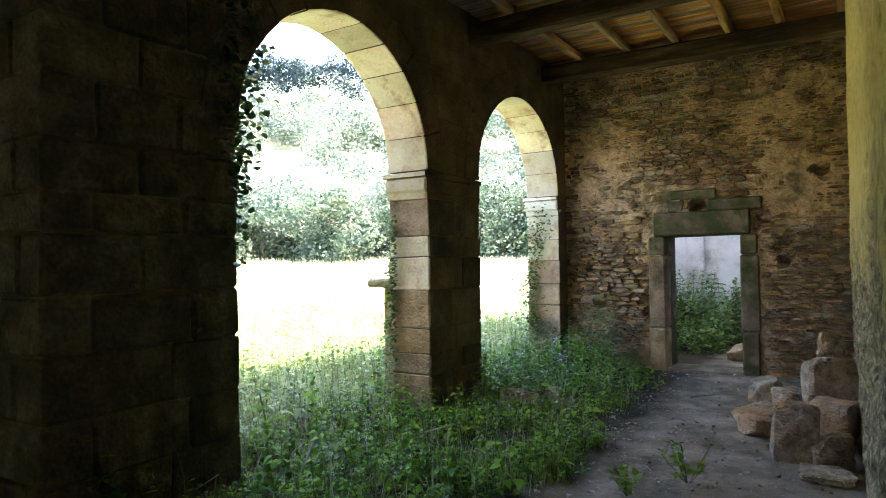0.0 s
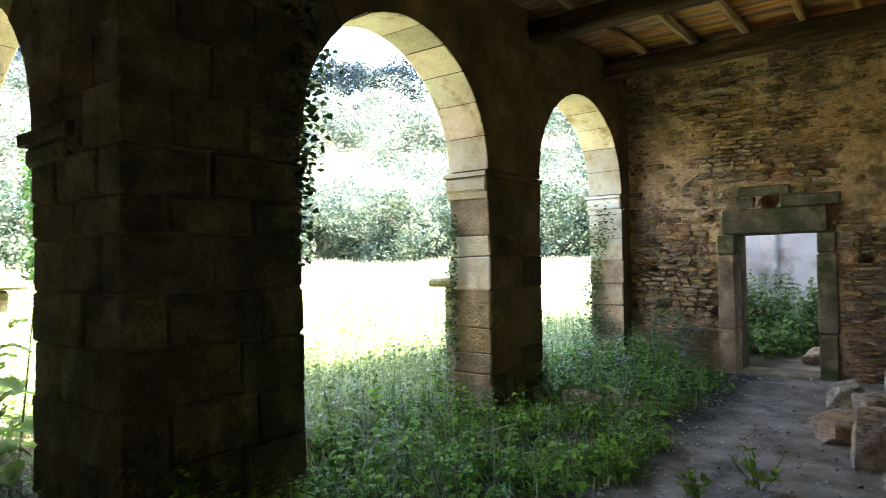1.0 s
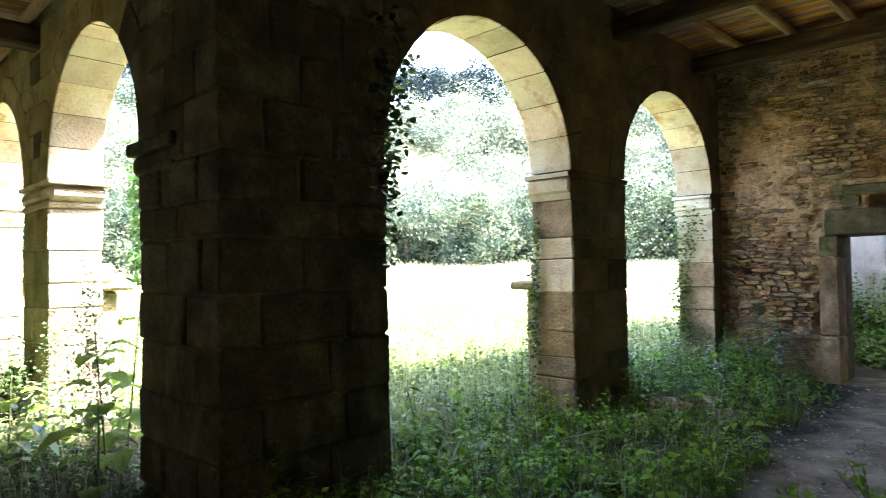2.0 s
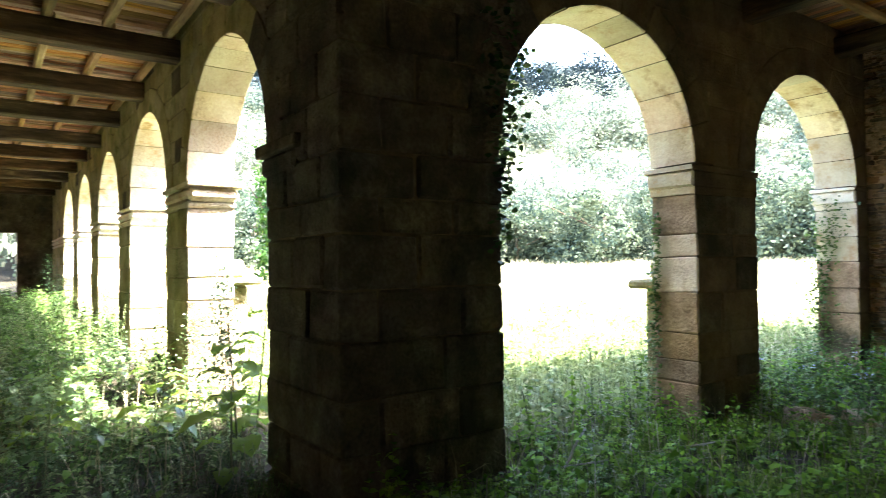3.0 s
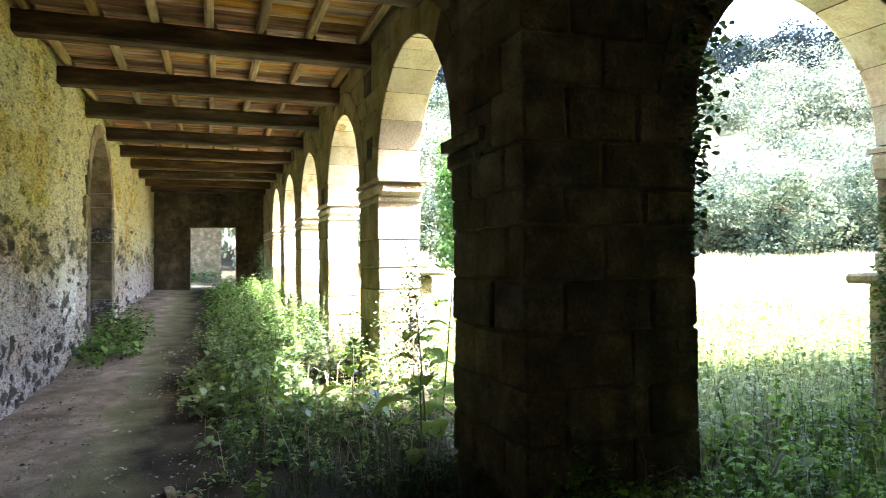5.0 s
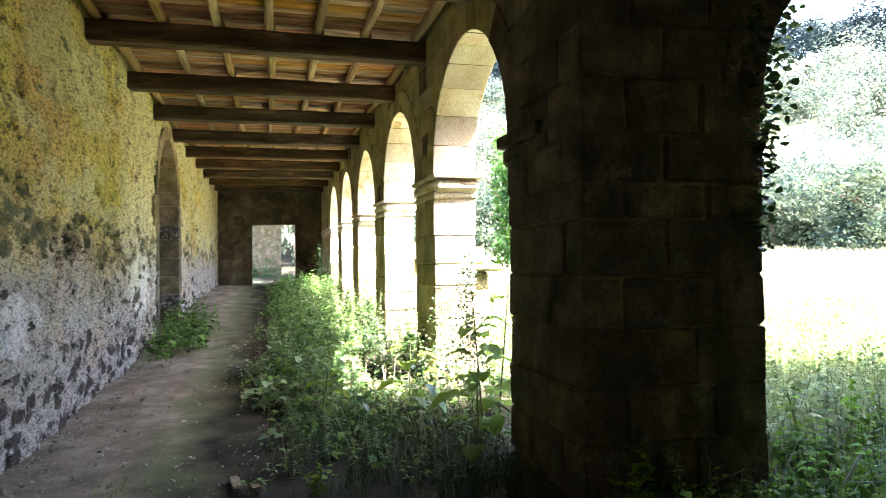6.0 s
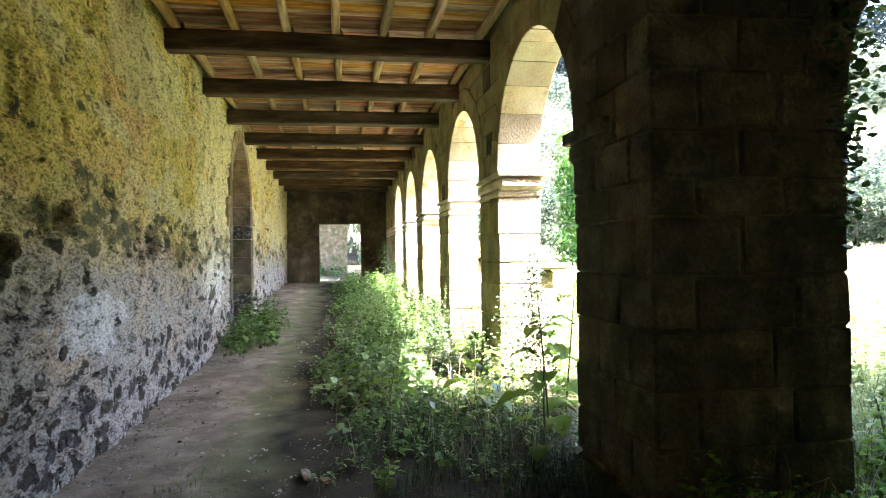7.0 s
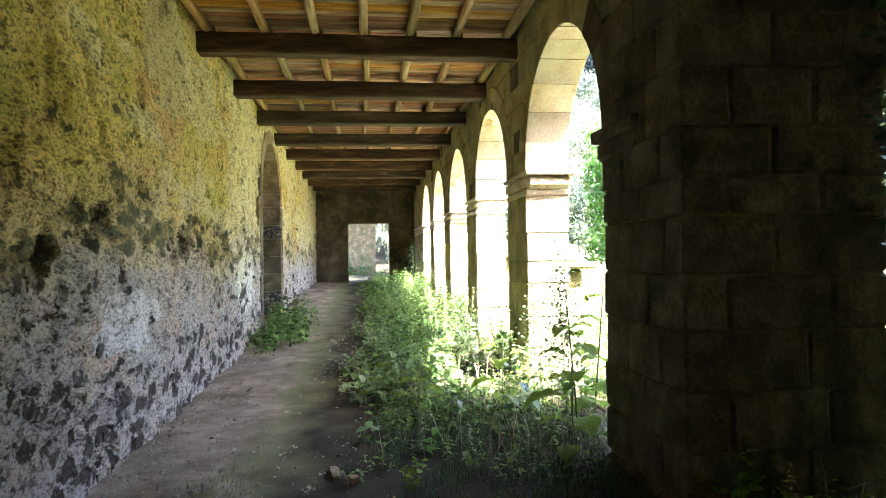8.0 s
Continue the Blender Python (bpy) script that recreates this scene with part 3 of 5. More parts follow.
        part("upper_block", side_box(axis, u0 + 0.2, u1 - 0.2, TH - 0.03, TH + 0.2, z + 0.003, z + 0.22, 0.03, 0.01), M_LICHEN, thing)
    return thing


def corner_pier():
    rng = random.Random(5)
    X0, Y1 = -1.37, 1.43
    thing = empty("corner_pier", (X0 / 2, Y1 / 2, 0))
    tagged(thing, "massive dark sandstone corner pier in worn ashlar courses", "pier", "arcade piers")
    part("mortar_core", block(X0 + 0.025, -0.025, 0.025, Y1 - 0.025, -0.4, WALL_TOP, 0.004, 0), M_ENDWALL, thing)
    zs = courses(-0.3, WALL_TOP, rng, 0.25, 0.40)
    for i, (a, b) in enumerate(zip(zs[:-1], zs[1:])):
        if i % 2:
            xs, ys = [X0, X0 * rng.uniform(0.55, 0.7), X0 * rng.uniform(0.2, 0.3), 0], [0, Y1 * rng.uniform(0.3, 0.6), Y1]
        else:
            xs, ys = [X0, X0 * rng.uniform(0.35, 0.6), 0], [0, Y1 * rng.uniform(0.2, 0.3), Y1 * rng.uniform(0.6, 0.75), Y1]
        for x0, x1 in zip(xs[:-1], xs[1:]):
            for y0, y1 in zip(ys[:-1], ys[1:]):
                o = rng.uniform(-0.008, 0.006)
                ex = o if x1 == 0 else -0.004
                ey = o if y0 == 0 else -0.004
                part("stone", block(x0 + 0.004, x1 + ex, y0 - ey, y1 - 0.004, a + 0.003, b - 0.003, rng.uniform(0.012, 0.028), 0.009, rng), M_DARKASHLAR, thing)
    z = SPRING + 0.08
    for nm, bx in (("west", (X0 - 0.10, -0.62, -0.07, TH)),):
        bm = block(bx[0], bx[1], bx[2], bx[3], z - 0.10, z, 0.012, 0.01, rng)
        part("capital", bm, M_DARKASHLAR, thing, "worn moulded capital")
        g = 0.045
        part("capital", block(bx[0] + g, bx[1] - g * 2, bx[2] + g * 0.9, bx[3] - g, z - 0.26, z - 0.104, 0.03, 0.01, rng), M_DARKASHLAR, thing, "worn moulded capital")
    return thing


def arch(axis, u0, u1, seed, rise=0.0):
    """Round arch: separate voussoirs between two piers."""
    rng = random.Random(seed)
    uc, r = (u0 + u1) / 2, abs(u1 - u0) / 2
    re = r + 0.34
    thing = empty("arch", (uc, TH / 2, SPRING) if axis == "x" else (-TH / 2, uc, SPRING))
    tagged(thing, "round sandstone arch of tan and grey voussoirs", "arch", "arcade arches")
    n = 11
    for i in range(n):
        a0, a1 = math.pi * i / n + 0.003, math.pi * (i + 1) / n - 0.003
        k = rng.uniform(-0.006, 0.006)
        ring = []
        for a in (a0, (a0 + a1) / 2, a1):
            ring.append((uc + (r + k) * math.cos(a), SPRING + rise + (r + k) * math.sin(a)))
        for a in (a1, (a0 + a1) / 2, a0):
            ring.append((uc + re * math.cos(a), SPRING + rise + re * math.sin(a)))
        b = 0.012
        cu, cz = sum(p[0] for p in ring) / 6, sum(p[1] for p in ring) / 6
        small = [(u + (cu - u) * 0.05, z + (cz - z) * 0.05) for u, z in ring]
        o = rng.uniform(-0.005, 0.005) - 0.003
        vs = [(u, v, z) for v, pts in ((o, small), (o + b, ring), (TH - b, ring), (TH, small)) for u, z in pts]
        if axis == "y":
            vs = [(-v, u, z) for u, v, z in vs]
        fs = [tuple(range(5, -1, -1)), tuple(range(18, 24))]
        for L in range(3):
            for j in range(6):
                fs.append((L * 6 + j, L * 6 + (j + 1) % 6, L * 6 + 6 + (j + 1) % 6, L * 6 + 6 + j))
        if axis == "y":
            fs = [f[::-1] for f in fs]
        # darker voussoirs at the end next to the corner pier
        dark_stone = (seed == 80 and i > 7) or (seed == 60 and i < 3)
        stone_mat = M_DARKASHLAR if dark_stone else (M_DULL if axis == "y" else M_LICHEN)
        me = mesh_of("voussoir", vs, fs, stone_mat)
        # intrados lighter than the face: light from the garth is in the colour
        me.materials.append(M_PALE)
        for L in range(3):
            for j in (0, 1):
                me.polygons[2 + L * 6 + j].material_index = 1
        part("voussoir", me, stone_mat, thing)
    return thing


def spandrel(name, axis, lo, hi, arches, seed, label):
    """The wall over the arches: courses of ashlar cut round the arch rings."""
    rng = random.Random(seed)
    thing = empty(name, ((lo + hi) / 2, TH / 2, SPRING) if axis == "x" else (-TH / 2, (lo + hi) / 2, SPRING))
    tagged(thing, label, "wall", kind="structure")

    def soffit(u):
        z = -1
        for a, b in arches:
            c, r = (a + b) / 2, abs(b - a) / 2 + 0.345
            if abs(u - c) < r:
                z = max(z, SPRING + RISE[(a, b)] + math.sqrt(r * r - (u - c) ** 2))
        return z

    zs = courses(SPRING + 0.09, WALL_TOP, rng, 0.26, 0.36)
    for zi, (z0, z1) in enumerate(zip(zs[:-1], zs[1:])):
        u = lo
        while u < hi - 0.01:
            w = rng.uniform(0.4, 0.75)
            v = min(hi, u + w)
            if hi - v < 0.25:
                v = hi
            us = np.linspace(u + 0.004, v - 0.004, 7)
            low = [max(z0 + 0.004, soffit(k) + 0.004) for k in us]
            keep = [(k, b) for k, b in zip(us, low) if b < z1 - 0.02]
            if len(keep) >= 2:
                ring = [(k, b) for k, b in keep] + [(keep[-1][0], z1 - 0.004), (keep[0][0], z1 - 0.004)]
                m = len(ring)
                cu, cz = sum(p[0] for p in ring) / m, sum(p[1] for p in ring) / m
                small = [(a + math.copysign(min(0.012, abs(cu - a)), cu - a), b + math.copysign(min(0.012, abs(cz - b)), cz - b)) for a, b in ring]
                o = rng.uniform(-0.006, 0.006)
                vs = [(a, q, b) for q, pts in ((o, small), (o + 0.012, ring), (TH - 0.012, ring), (TH, small)) for a, b in pts]
                fs = [tuple(range(m)), tuple(range(4 * m - 1, 3 * m - 1, -1))]
                for L in range(3):
                    for j in range(m):
                        fs.append((L * m + (j + 1) % m, L * m + j, L * m + m + j, L * m + m + (j + 1) % m))
                if axis == "y":
                    vs = [(-q, a, b) for a, q, b in vs]
                    fs = [f[::-1] for f in fs]
                # darker courses within about a metre of the corner pier
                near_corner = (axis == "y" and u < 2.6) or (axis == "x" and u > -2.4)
                stone_mat = M_DARKASHLAR if near_corner or rng.random() < 0.06 else (M_DULL if axis == "y" else M_LICHEN)
                part("stone", mesh_of("stone", vs, fs, stone_mat), stone_mat, thing)
            u = v
    # mortar behind the joints, cut round the rings
    us = np.linspace(lo + 0.01, hi - 0.01, 160)
    vs, fs = [], []
    for k in us:
        b = max(SPRING + 0.095, soffit(k) - 0.03)
        for q in (0.014, TH - 0.014):
            vs += [(k, q, b), (k, q, WALL_TOP)]
    for i in range(len(us) - 1):
        a = i * 4
        for q in ((0, 4, 5, 1), (2, 3, 7, 6), (0, 2, 6, 4), (1, 5, 7, 3)):
            fs.append(tuple(a + j for j in q))
    if axis == "y":
        vs = [(-q, a, b) for a, q, b in vs]
    part("mortar_core", mesh_of("mortar_core", vs, fs, M_JOINT), M_JOINT, thing)
    return thing


corner_pier()
for i, (a, b) in enumerate(PIERS_W):
    pier("x", a, b, 20 + i, ledge=i < 4)
for i, (a, b) in enumerate(PIERS_N):
    pier("y", a, b, 40 + i, ledge=i < 1, cap=True)
edges_w = [-1.37] + [e for a, b in PIERS_W for e in (b, a)]
ARCH_W = [(edges_w[2 * i + 1], edges_w[2 * i]) for i in range(5)]
ARCH_N = [(1.43, 4.05), (5.22, 7.82)]
RISE = dict(zip(ARCH_W + ARCH_N, (0.07, 0.03, 0.02, 0.02, 0.02, 0.10, 0.09)))
for i, (a, b) in enumerate(ARCH_W):
    arch("x", a, b, 60 + i, RISE[(a, b)])
for i, (a, b) in enumerate(ARCH_N):
    arch("y", a, b, 80 + i, RISE[(a, b)])
spandrel("wall_arcade_west", "x", -22.7, -1.37, ARCH_W, 7, "ashlar wall over the arches of the west walk")
spandrel("wall_arcade_north", "y", 1.43, 8.17, ARCH_N, 8, "shaded ashlar wall over the arches of the north walk")


# ---------- plastered walls: relief meshes ----------
def fbm(x, y, seed, octaves=5, base=1.0):
    """Cheap value noise on arrays."""
    out, amp = 0, 1.0
    for o in range(octaves):
        s = base * 2 ** o
        xi, yi = np.floor(x * s).astype(int), np.floor(y * s).astype(int)
        fx, fy = smooth01(x * s - xi), smooth01(y * s - yi)

        def h(a, b):
            v = np.sin(a * 127.1 + b * 311.7 + (seed + o) * 74.7) * 43758.5453
            return v - np.floor(v)

        v = (h(xi, yi) * (1 - fx) + h(xi + 1, yi) * fx) * (1 - fy) + (h(xi, yi + 1) * (1 - fx) + h(xi + 1, yi + 1) * fx) * fy
        out = out + amp * (v - 0.5)
        amp *= 0.5
    return out


def relief_wall(name, us, zs, place, thick, mat, seed, keep=None, dents=(), amp=0.03, fine=0.09, low=0.0):
    """A wall whose face is uneven plaster over rubble, closed at the back. place(u, depth, z) gives the point."""
    U, Z = np.meshgrid(us, zs, indexing="ij")
    D = amp * (fbm(U, Z, seed, 6, 1.2)) + fine * np.maximum(fbm(U, Z, seed + 9, 4, 6.0) - 0.05, 0) + 0.5 * fine * smooth01((fbm(U, Z, seed + 17, 4, 2.2) - 0.22) * 12)
    D = D + low * smooth01((2.0 - Z + 0.8 * fbm(U, Z, seed + 3, 4, 1.5)) * 4) * (np.maximum(fbm(U, Z, seed + 5, 3, 7.0), -0.3) * 0.5 + 0.12)
    for u, z, w, h, d in dents:
        k = np.clip(5 - np.hypot((U - u) / w, (Z - z) / h) * 5 + fbm(U, Z, 31, 3, 9) * 3.0, 0, 1)
        D = D + d * k
    nu, nz = U.shape
    front = place(U, D, Z).reshape(-1, 3)
    back = place(U, np.full_like(U, thick), Z).reshape(-1, 3)
    n = nu * nz
    idx = np.arange(n).reshape(nu, nz)
    ok = np.ones((nu - 1, nz - 1), bool)
    if keep is not None:
        uc, zc = (us[:-1] + us[1:]) / 2, (zs[:-1] + zs[1:]) / 2
        ok = keep(*np.meshgrid(uc, zc, indexing="ij"))
    F = np.stack([idx[:-1, :-1], idx[1:, :-1], idx[1:, 1:], idx[:-1, 1:]], -1)[ok]
    faces = [F, F[:, ::-1] + n]
    pad = np.zeros((nu + 1, nz + 1), bool)
    pad[1:-1, 1:-1] = ok
    for (di, dj), (a, b) in (((-1, 0), ((0, 0), (0, 1))), ((1, 0), ((1, 1), (1, 0))), ((0, -1), ((1, 0), (0, 0))), ((0, 1), ((0, 1), (1, 1)))):
        i, j = np.nonzero(pad[1:-1, 1:-1] & ~pad[1 + di:nu + di, 1 + dj:nz + dj])
        p, q = idx[i + a[0], j + a[1]], idx[i + b[0], j + b[1]]
        faces.append(np.stack([p, q, q + n, p + n], -1))
    me = mesh_of(name, np.concatenate([front, back]).tolist(), np.concatenate(faces).tolist(), mat)
    return part(name, me, mat)


SOUTH_Y = -4.0
DOOR_S = (-11.76, -9.05)


def south_keep(u, z):
    a, b = DOOR_S
    c, r = (a + b) / 2, (b - a) / 2
    open_door = (u > a) & (u < b) & ((z < 2.85) | ((u - c) ** 2 + ((z - 2.85) * 1.05) ** 2 < r * r))
    slot = (np.abs(u + 15.6) < 0.35) & (z > 2.9) & (z < 3.7)
    return ~(open_door | slot)


us = np.concatenate([np.arange(-22.7, -12.6, 0.12), np.arange(-12.6, -8.4, 0.06), np.arange(-8.4, 0.6, 0.032), np.arange(0.6, 5.21, 0.15)])
zs = np.arange(-0.4, 4.96, 0.036)
tagged(relief_wall("wall_south", us, zs, lambda u, d, z: np.stack([u, SOUTH_Y - d, z], -1), 0.9, M_PLASTER, 4, south_keep,
                   [(-0.55, 1.74, 0.16, 0.12, 0.5), (-1.4, 2.02, 0.16, 0.10, 0.14), (-3.71, 1.87, 0.32, 0.2, 0.2), (-5.77, 1.90, 0.25, 0.16, 0.10), (-0.25, 2.55, 0.07, 0.05, 0.06), (-2.9, 0.85, 0.12, 0.10, 0.07)], low=0.05),
       "long weathered plaster wall, yellow with lichen above and bare dark stones below", "wall", kind="structure")
EAST = lambda u, d, z: np.stack([4.06 - 0.0125 * u + d, u, z], -1)
tagged(relief_wall("wall_east", np.arange(-0.9, 8.2, 0.04), np.arange(-0.4, 4.96, 0.04), EAST, 0.6, M_YELLOW, 14, amp=0.03, fine=0.02, low=0.16), "rough plastered wall with yellowed limewash", "wall", kind="structure")


def plain_wall(name, x0, x1, y0, y1, z0, z1, mat, label):
    return tagged(part(name, block(x0, x1, y0, y1, z0, z1, 0.01, 0), mat), label, "wall", kind="structure")


def doorway_south():
    """Dressed quoins and arch stones of the tall doorway in the plastered wall."""
    a, b = DOOR_S
    c, r = (a + b) / 2, (b - a) / 2
    thing = empty("arched_doorway", (c, SOUTH_Y, 0))
    tagged(thing, "tall round-arched doorway with grey dressed quoins", "doorway", kind="structure")
    rng = random.Random(71)
    for side in (0, 1):
        zs = courses(-0.1, 2.86, rng, 0.28, 0.42)
        for i, (z0, z1) in enumerate(zip(zs[:-1], zs[1:])):
            w = 0.34 if i % 2 else 0.24
            x0, x1 = (a - w, a + 0.04) if side == 0 else (b - 0.04, b + w)
            part("quoin", block(x0, x1, SOUTH_Y - 0.86, SOUTH_Y + 0.012, z0 + 0.004, z1 - 0.004, 0.015, 0.006, rng), rng.choice((M_LINTEL, M_DARKASHLAR, M_DARKASHLAR, M_DARKSTONE)) if z0 < 2.2 else M_ASHLAR, thing)
    n = 13
    for i in range(n):
        a0, a1 = math.pi * i / n + 0.004, math.pi * (i + 1) / n - 0.004
        ring = [(c + (r - 0.04) * math.cos(t), 2.86 + (r - 0.04) * math.sin(t) / 1.05) for t in (a0, (a0 + a1) / 2, a1)]
        ring += [(c + (r + 0.24) * math.cos(t), 2.86 + (r + 0.24) * math.sin(t) / 1.05) for t in (a1, (a0 + a1) / 2, a0)]
        vs = [(u, y, z) for y in (SOUTH_Y + 0.01, SOUTH_Y - 0.86) for u, z in ring]
        fs = [tuple(range(6)), tuple(range(11, 5, -1))] + [(j, j + 6, (j + 1) % 6 + 6, (j + 1) % 6) for j in range(6)]
        part("voussoir", mesh_of("voussoir", vs, fs, M_ASHLAR), M_ASHLAR, thing)


doorway_south()
# unseen walls closing the bay, dark so little light bounces onto the corner pier
plain_wall("wall_bay_north", 4.4, 5.8, -1.3, -0.904, -0.4, 4.92, M_DARKSTONE, "unseen return wall of the corner bay, dark to cut bounce")
plain_wall("wall_bay_east", 5.2, 5.8, -4.9, -1.302, -0.4, 4.92, M_DARKSTONE, "unseen wall closing the corner bay, dark to cut bounce")
# dark room behind the arched door of the south wall
plain_wall("wall_store_west", -13.4, -13.0, -9.0, -4.902, -0.4, 4.92, M_PLASTER, "dim plastered wall of the room behind the arched door")
plain_wall("wall_store_east", -8.0, -7.6, -9.0, -4.902, -0.4, 4.92, M_PLASTER, "dim plastered wall of the room behind the arched door")
plain_wall("wall_store_south", -13.4, -7.6, -9.4, -9.002, -0.4, 4.92, M_PLASTER, "dim plastered wall of the room behind the arched door")
plain_wall("ceiling_store", -13.4, -7.6, -9.4, -4.902, 4.924, 5.1, M_PLANK, "boarded ceiling of the room behind the arched door")

# west end wall with its tall doorway; its deep shade is in the dark colour
WEST = lambda u, d, z: np.stack([-22.7 - d, u, z], -1)
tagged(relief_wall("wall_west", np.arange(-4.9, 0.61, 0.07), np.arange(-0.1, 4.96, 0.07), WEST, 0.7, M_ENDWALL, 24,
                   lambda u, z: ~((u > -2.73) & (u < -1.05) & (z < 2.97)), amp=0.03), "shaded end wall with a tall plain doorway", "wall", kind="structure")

# ---------- north end wall: doorway in rubble ----------
NY = 8.17
DOOR_N = (1.57, 2.62, 2.01)


def wall_north_core():
    us, zs = np.arange(-0.55, 4.7, 0.035), np.arange(-0.35, 4.96, 0.035)
    ob = relief_wall("wall_north", us, zs, lambda u, d, z: np.stack([u, NY + 0.008 + d, z], -1), 0.62, M_BEDDING, 44,
                     lambda u, z: ~((u > 1.53) & (u < 2.66) & (z < 2.03)),
                     [(0.342, 1.54, 0.09, 0.07, 0.25), (0.52, 0.95, 0.08, 0.06, 0.2), (3.19, 1.62, 0.1, 0.07, 0.2), (3.62, 2.86, 0.12, 0.07, 0.2), (2.02, 2.48, 0.14, 0.09, 0.35)], amp=0.045, fine=0.12)
    return tagged(ob, "end wall of thin slate rubble in pale mortar", "wall", kind="structure")


NORTH = wall_north_core()


# ---------- timber ceilings ----------
def beam(x0, x1, y0, y1, z0, z1, seed, name="ceiling_beam", mat=None, label="dark rough-hewn oak ceiling beam", group="ceiling beams"):
    """A hewn timber, slightly crooked along its length."""
    along_x = (x1 - x0) > (y1 - y0)
    bm = bmesh.new()
    n = 9
    rng = random.Random(seed)
    o = seed * 3.7
    rings = []
    for i in range(n):
        t = i / (n - 1)
        dz = 0.018 * noise.noise(Vector((t * 3, o, 0)))
        dw = 0.016 * noise.noise(Vector((t * 3, o, 7)))
        c = 0.025
        if along_x:
            x = x0 + (x1 - x0) * t
            pr = [(x, y0 + dw + a, z0 + dz + b) for a, b in ((c, 0), (y1 - y0 - c, 0), (y1 - y0, c), (y1 - y0, z1 - z0 - c), (y1 - y0 - c, z1 - z0), (c, z1 - z0), (0, z1 - z0 - c), (0, c))]
        else:
            y = y0 + (y1 - y0) * t
            pr = [(x0 + dw + a, y, z0 + dz + b) for a, b in ((c, 0), (x1 - x0 - c, 0), (x1 - x0, c), (x1 - x0, z1 - z0 - c), (x1 - x0 - c, z1 - z0), (c, z1 - z0), (0, z1 - z0 - c), (0, c))]
        rings.append([bm.verts.new(Vector(p) + Vector([rng.uniform(-0.004, 0.004) for _ in range(3)])) for p in pr])
    for a, b in zip(rings[:-1], rings[1:]):
        for j in range(8):
            bm.faces.new((a[j], a[(j + 1) % 8], b[(j + 1) % 8], b[j]))
    bm.faces.new(rings[0])
    bm.faces.new(rings[-1][::-1])
    bmesh.ops.recalc_face_normals(bm, faces=bm.faces)
    ob = part(name, bm, mat or M_BEAM)
    return tagged(ob, label, "beam", group)


BEAMS_W = [-0.05, -2.2, -4.40, -6.58, -8.72, -11.02, -13.2, -15.35, -17.5, -19.6, -21.7]
for i, bx in enumerate(BEAMS_W):
    beam(bx - 0.13, bx + 0.13, -4.25, 0.25, 4.21, 4.46, i)
for i, by in enumerate((7.38, 5.12, 2.9, 0.7)):
    beam(-0.2, 4.3, by - 0.12, by + 0.12, 4.40, 4.65, 30 + i, mat=M_BEAM_NORTH)
for i, jy in enumerate((-3.87, -3.18, -2.56, -1.955, -1.365, -0.765, -0.10)):
    edges = [5.2] + BEAMS_W[::2] + [-22.7]
    for j, (a, b) in enumerate(zip(edges[:-1], edges[1:])):
        s = 0.02 * (-1) ** j
        beam(b + 0.004, a - 0.004, jy - 0.05 + s, jy + 0.05 + s, 4.464, 4.58, 50 + i * 13 + j, "joist", M_JOIST, "pale sawn timber joist lying over the beams", "ceiling joists")
for i, jx in enumerate((-0.12, 0.57, 1.28, 1.95, 2.64, 3.24, 3.9)):
    for j, (a, b) in enumerate(((0.27, 2.9), (2.908, 5.1), (5.108, 8.13))):
        s = 0.02 * (-1) ** j
        beam(jx - 0.05 + s, jx + 0.05 + s, a, b, 4.654, 4.77, 150 + i * 7 + j, "joist", M_JOIST_NORTH, "pale sawn timber joist lying over the beams", "ceiling joists")


def plank_ceiling():
    """Boards across the joists, one mesh, with thin open joints backed by the roof."""
    rng = random.Random(11)
    vs, fs = [], []

    def board(x0, x1, y0, y1, z):
        k = len(vs)
        z += rng.uniform(0, 0.012)
        for zz in (z, z + 0.025):
            vs.extend([(x0, y0, zz), (x1, y0, zz), (x1, y1, zz), (x0, y1, zz)])
        fs.extend([(k + 3, k + 2, k + 1, k), (k + 4, k + 5, k + 6, k + 7), (k, k + 1, k + 5, k + 4), (k + 1, k + 2, k + 6, k + 5), (k + 2, k + 3, k + 7, k + 6), (k + 3, k, k + 4, k + 7)])

    x = -22.7
    while x < 5.2:
        w = rng.uniform(0.09, 0.17)
        cut = rng.choice((-3.18, -2.56, -1.955, -1.365, -0.765))
        board(x, x + w - 0.008, -4.1, cut - 0.003, 4.586)
        board(x, x + w - 0.008, cut + 0.003, 0.262, 4.586)
        x += w
    y = 0.27
    while y < 8.15:
        w = rng.uniform(0.09, 0.17)
        cut = rng.choice((0.57, 1.28, 1.95, 2.64))
        board(-0.2, cut - 0.003, y, y + w - 0.008, 4.776)
        board(cut + 0.003, 4.3, y, y + w - 0.008, 4.776)
        y += w
    me = mesh_of("ceiling", vs, fs, M_PLANK)
    me.materials.append(M_PLANK_NORTH)
    for p in me.polygons:
        p.material_index = 1 if p.center.y > 0.266 else 0
    return tagged(part("ceiling", me, M_PLANK), "ceiling of reddish brown boards with open joints", "ceiling", kind="structure")


plank_ceiling()
tagged(part("roof_west", block(-23.4, 5.8, -4.9, 0.85, 5.0, 5.15, 0.02, 0), M_PLANK), "underside of the roof over the west walk", "roof", kind="structure")
tagged(part("roof_north", block(-0.85, 4.9, 0.852, 8.8, 5.01, 5.16, 0.02, 0), M_PLANK), "underside of the roof over the north walk", "roof", kind="structure")

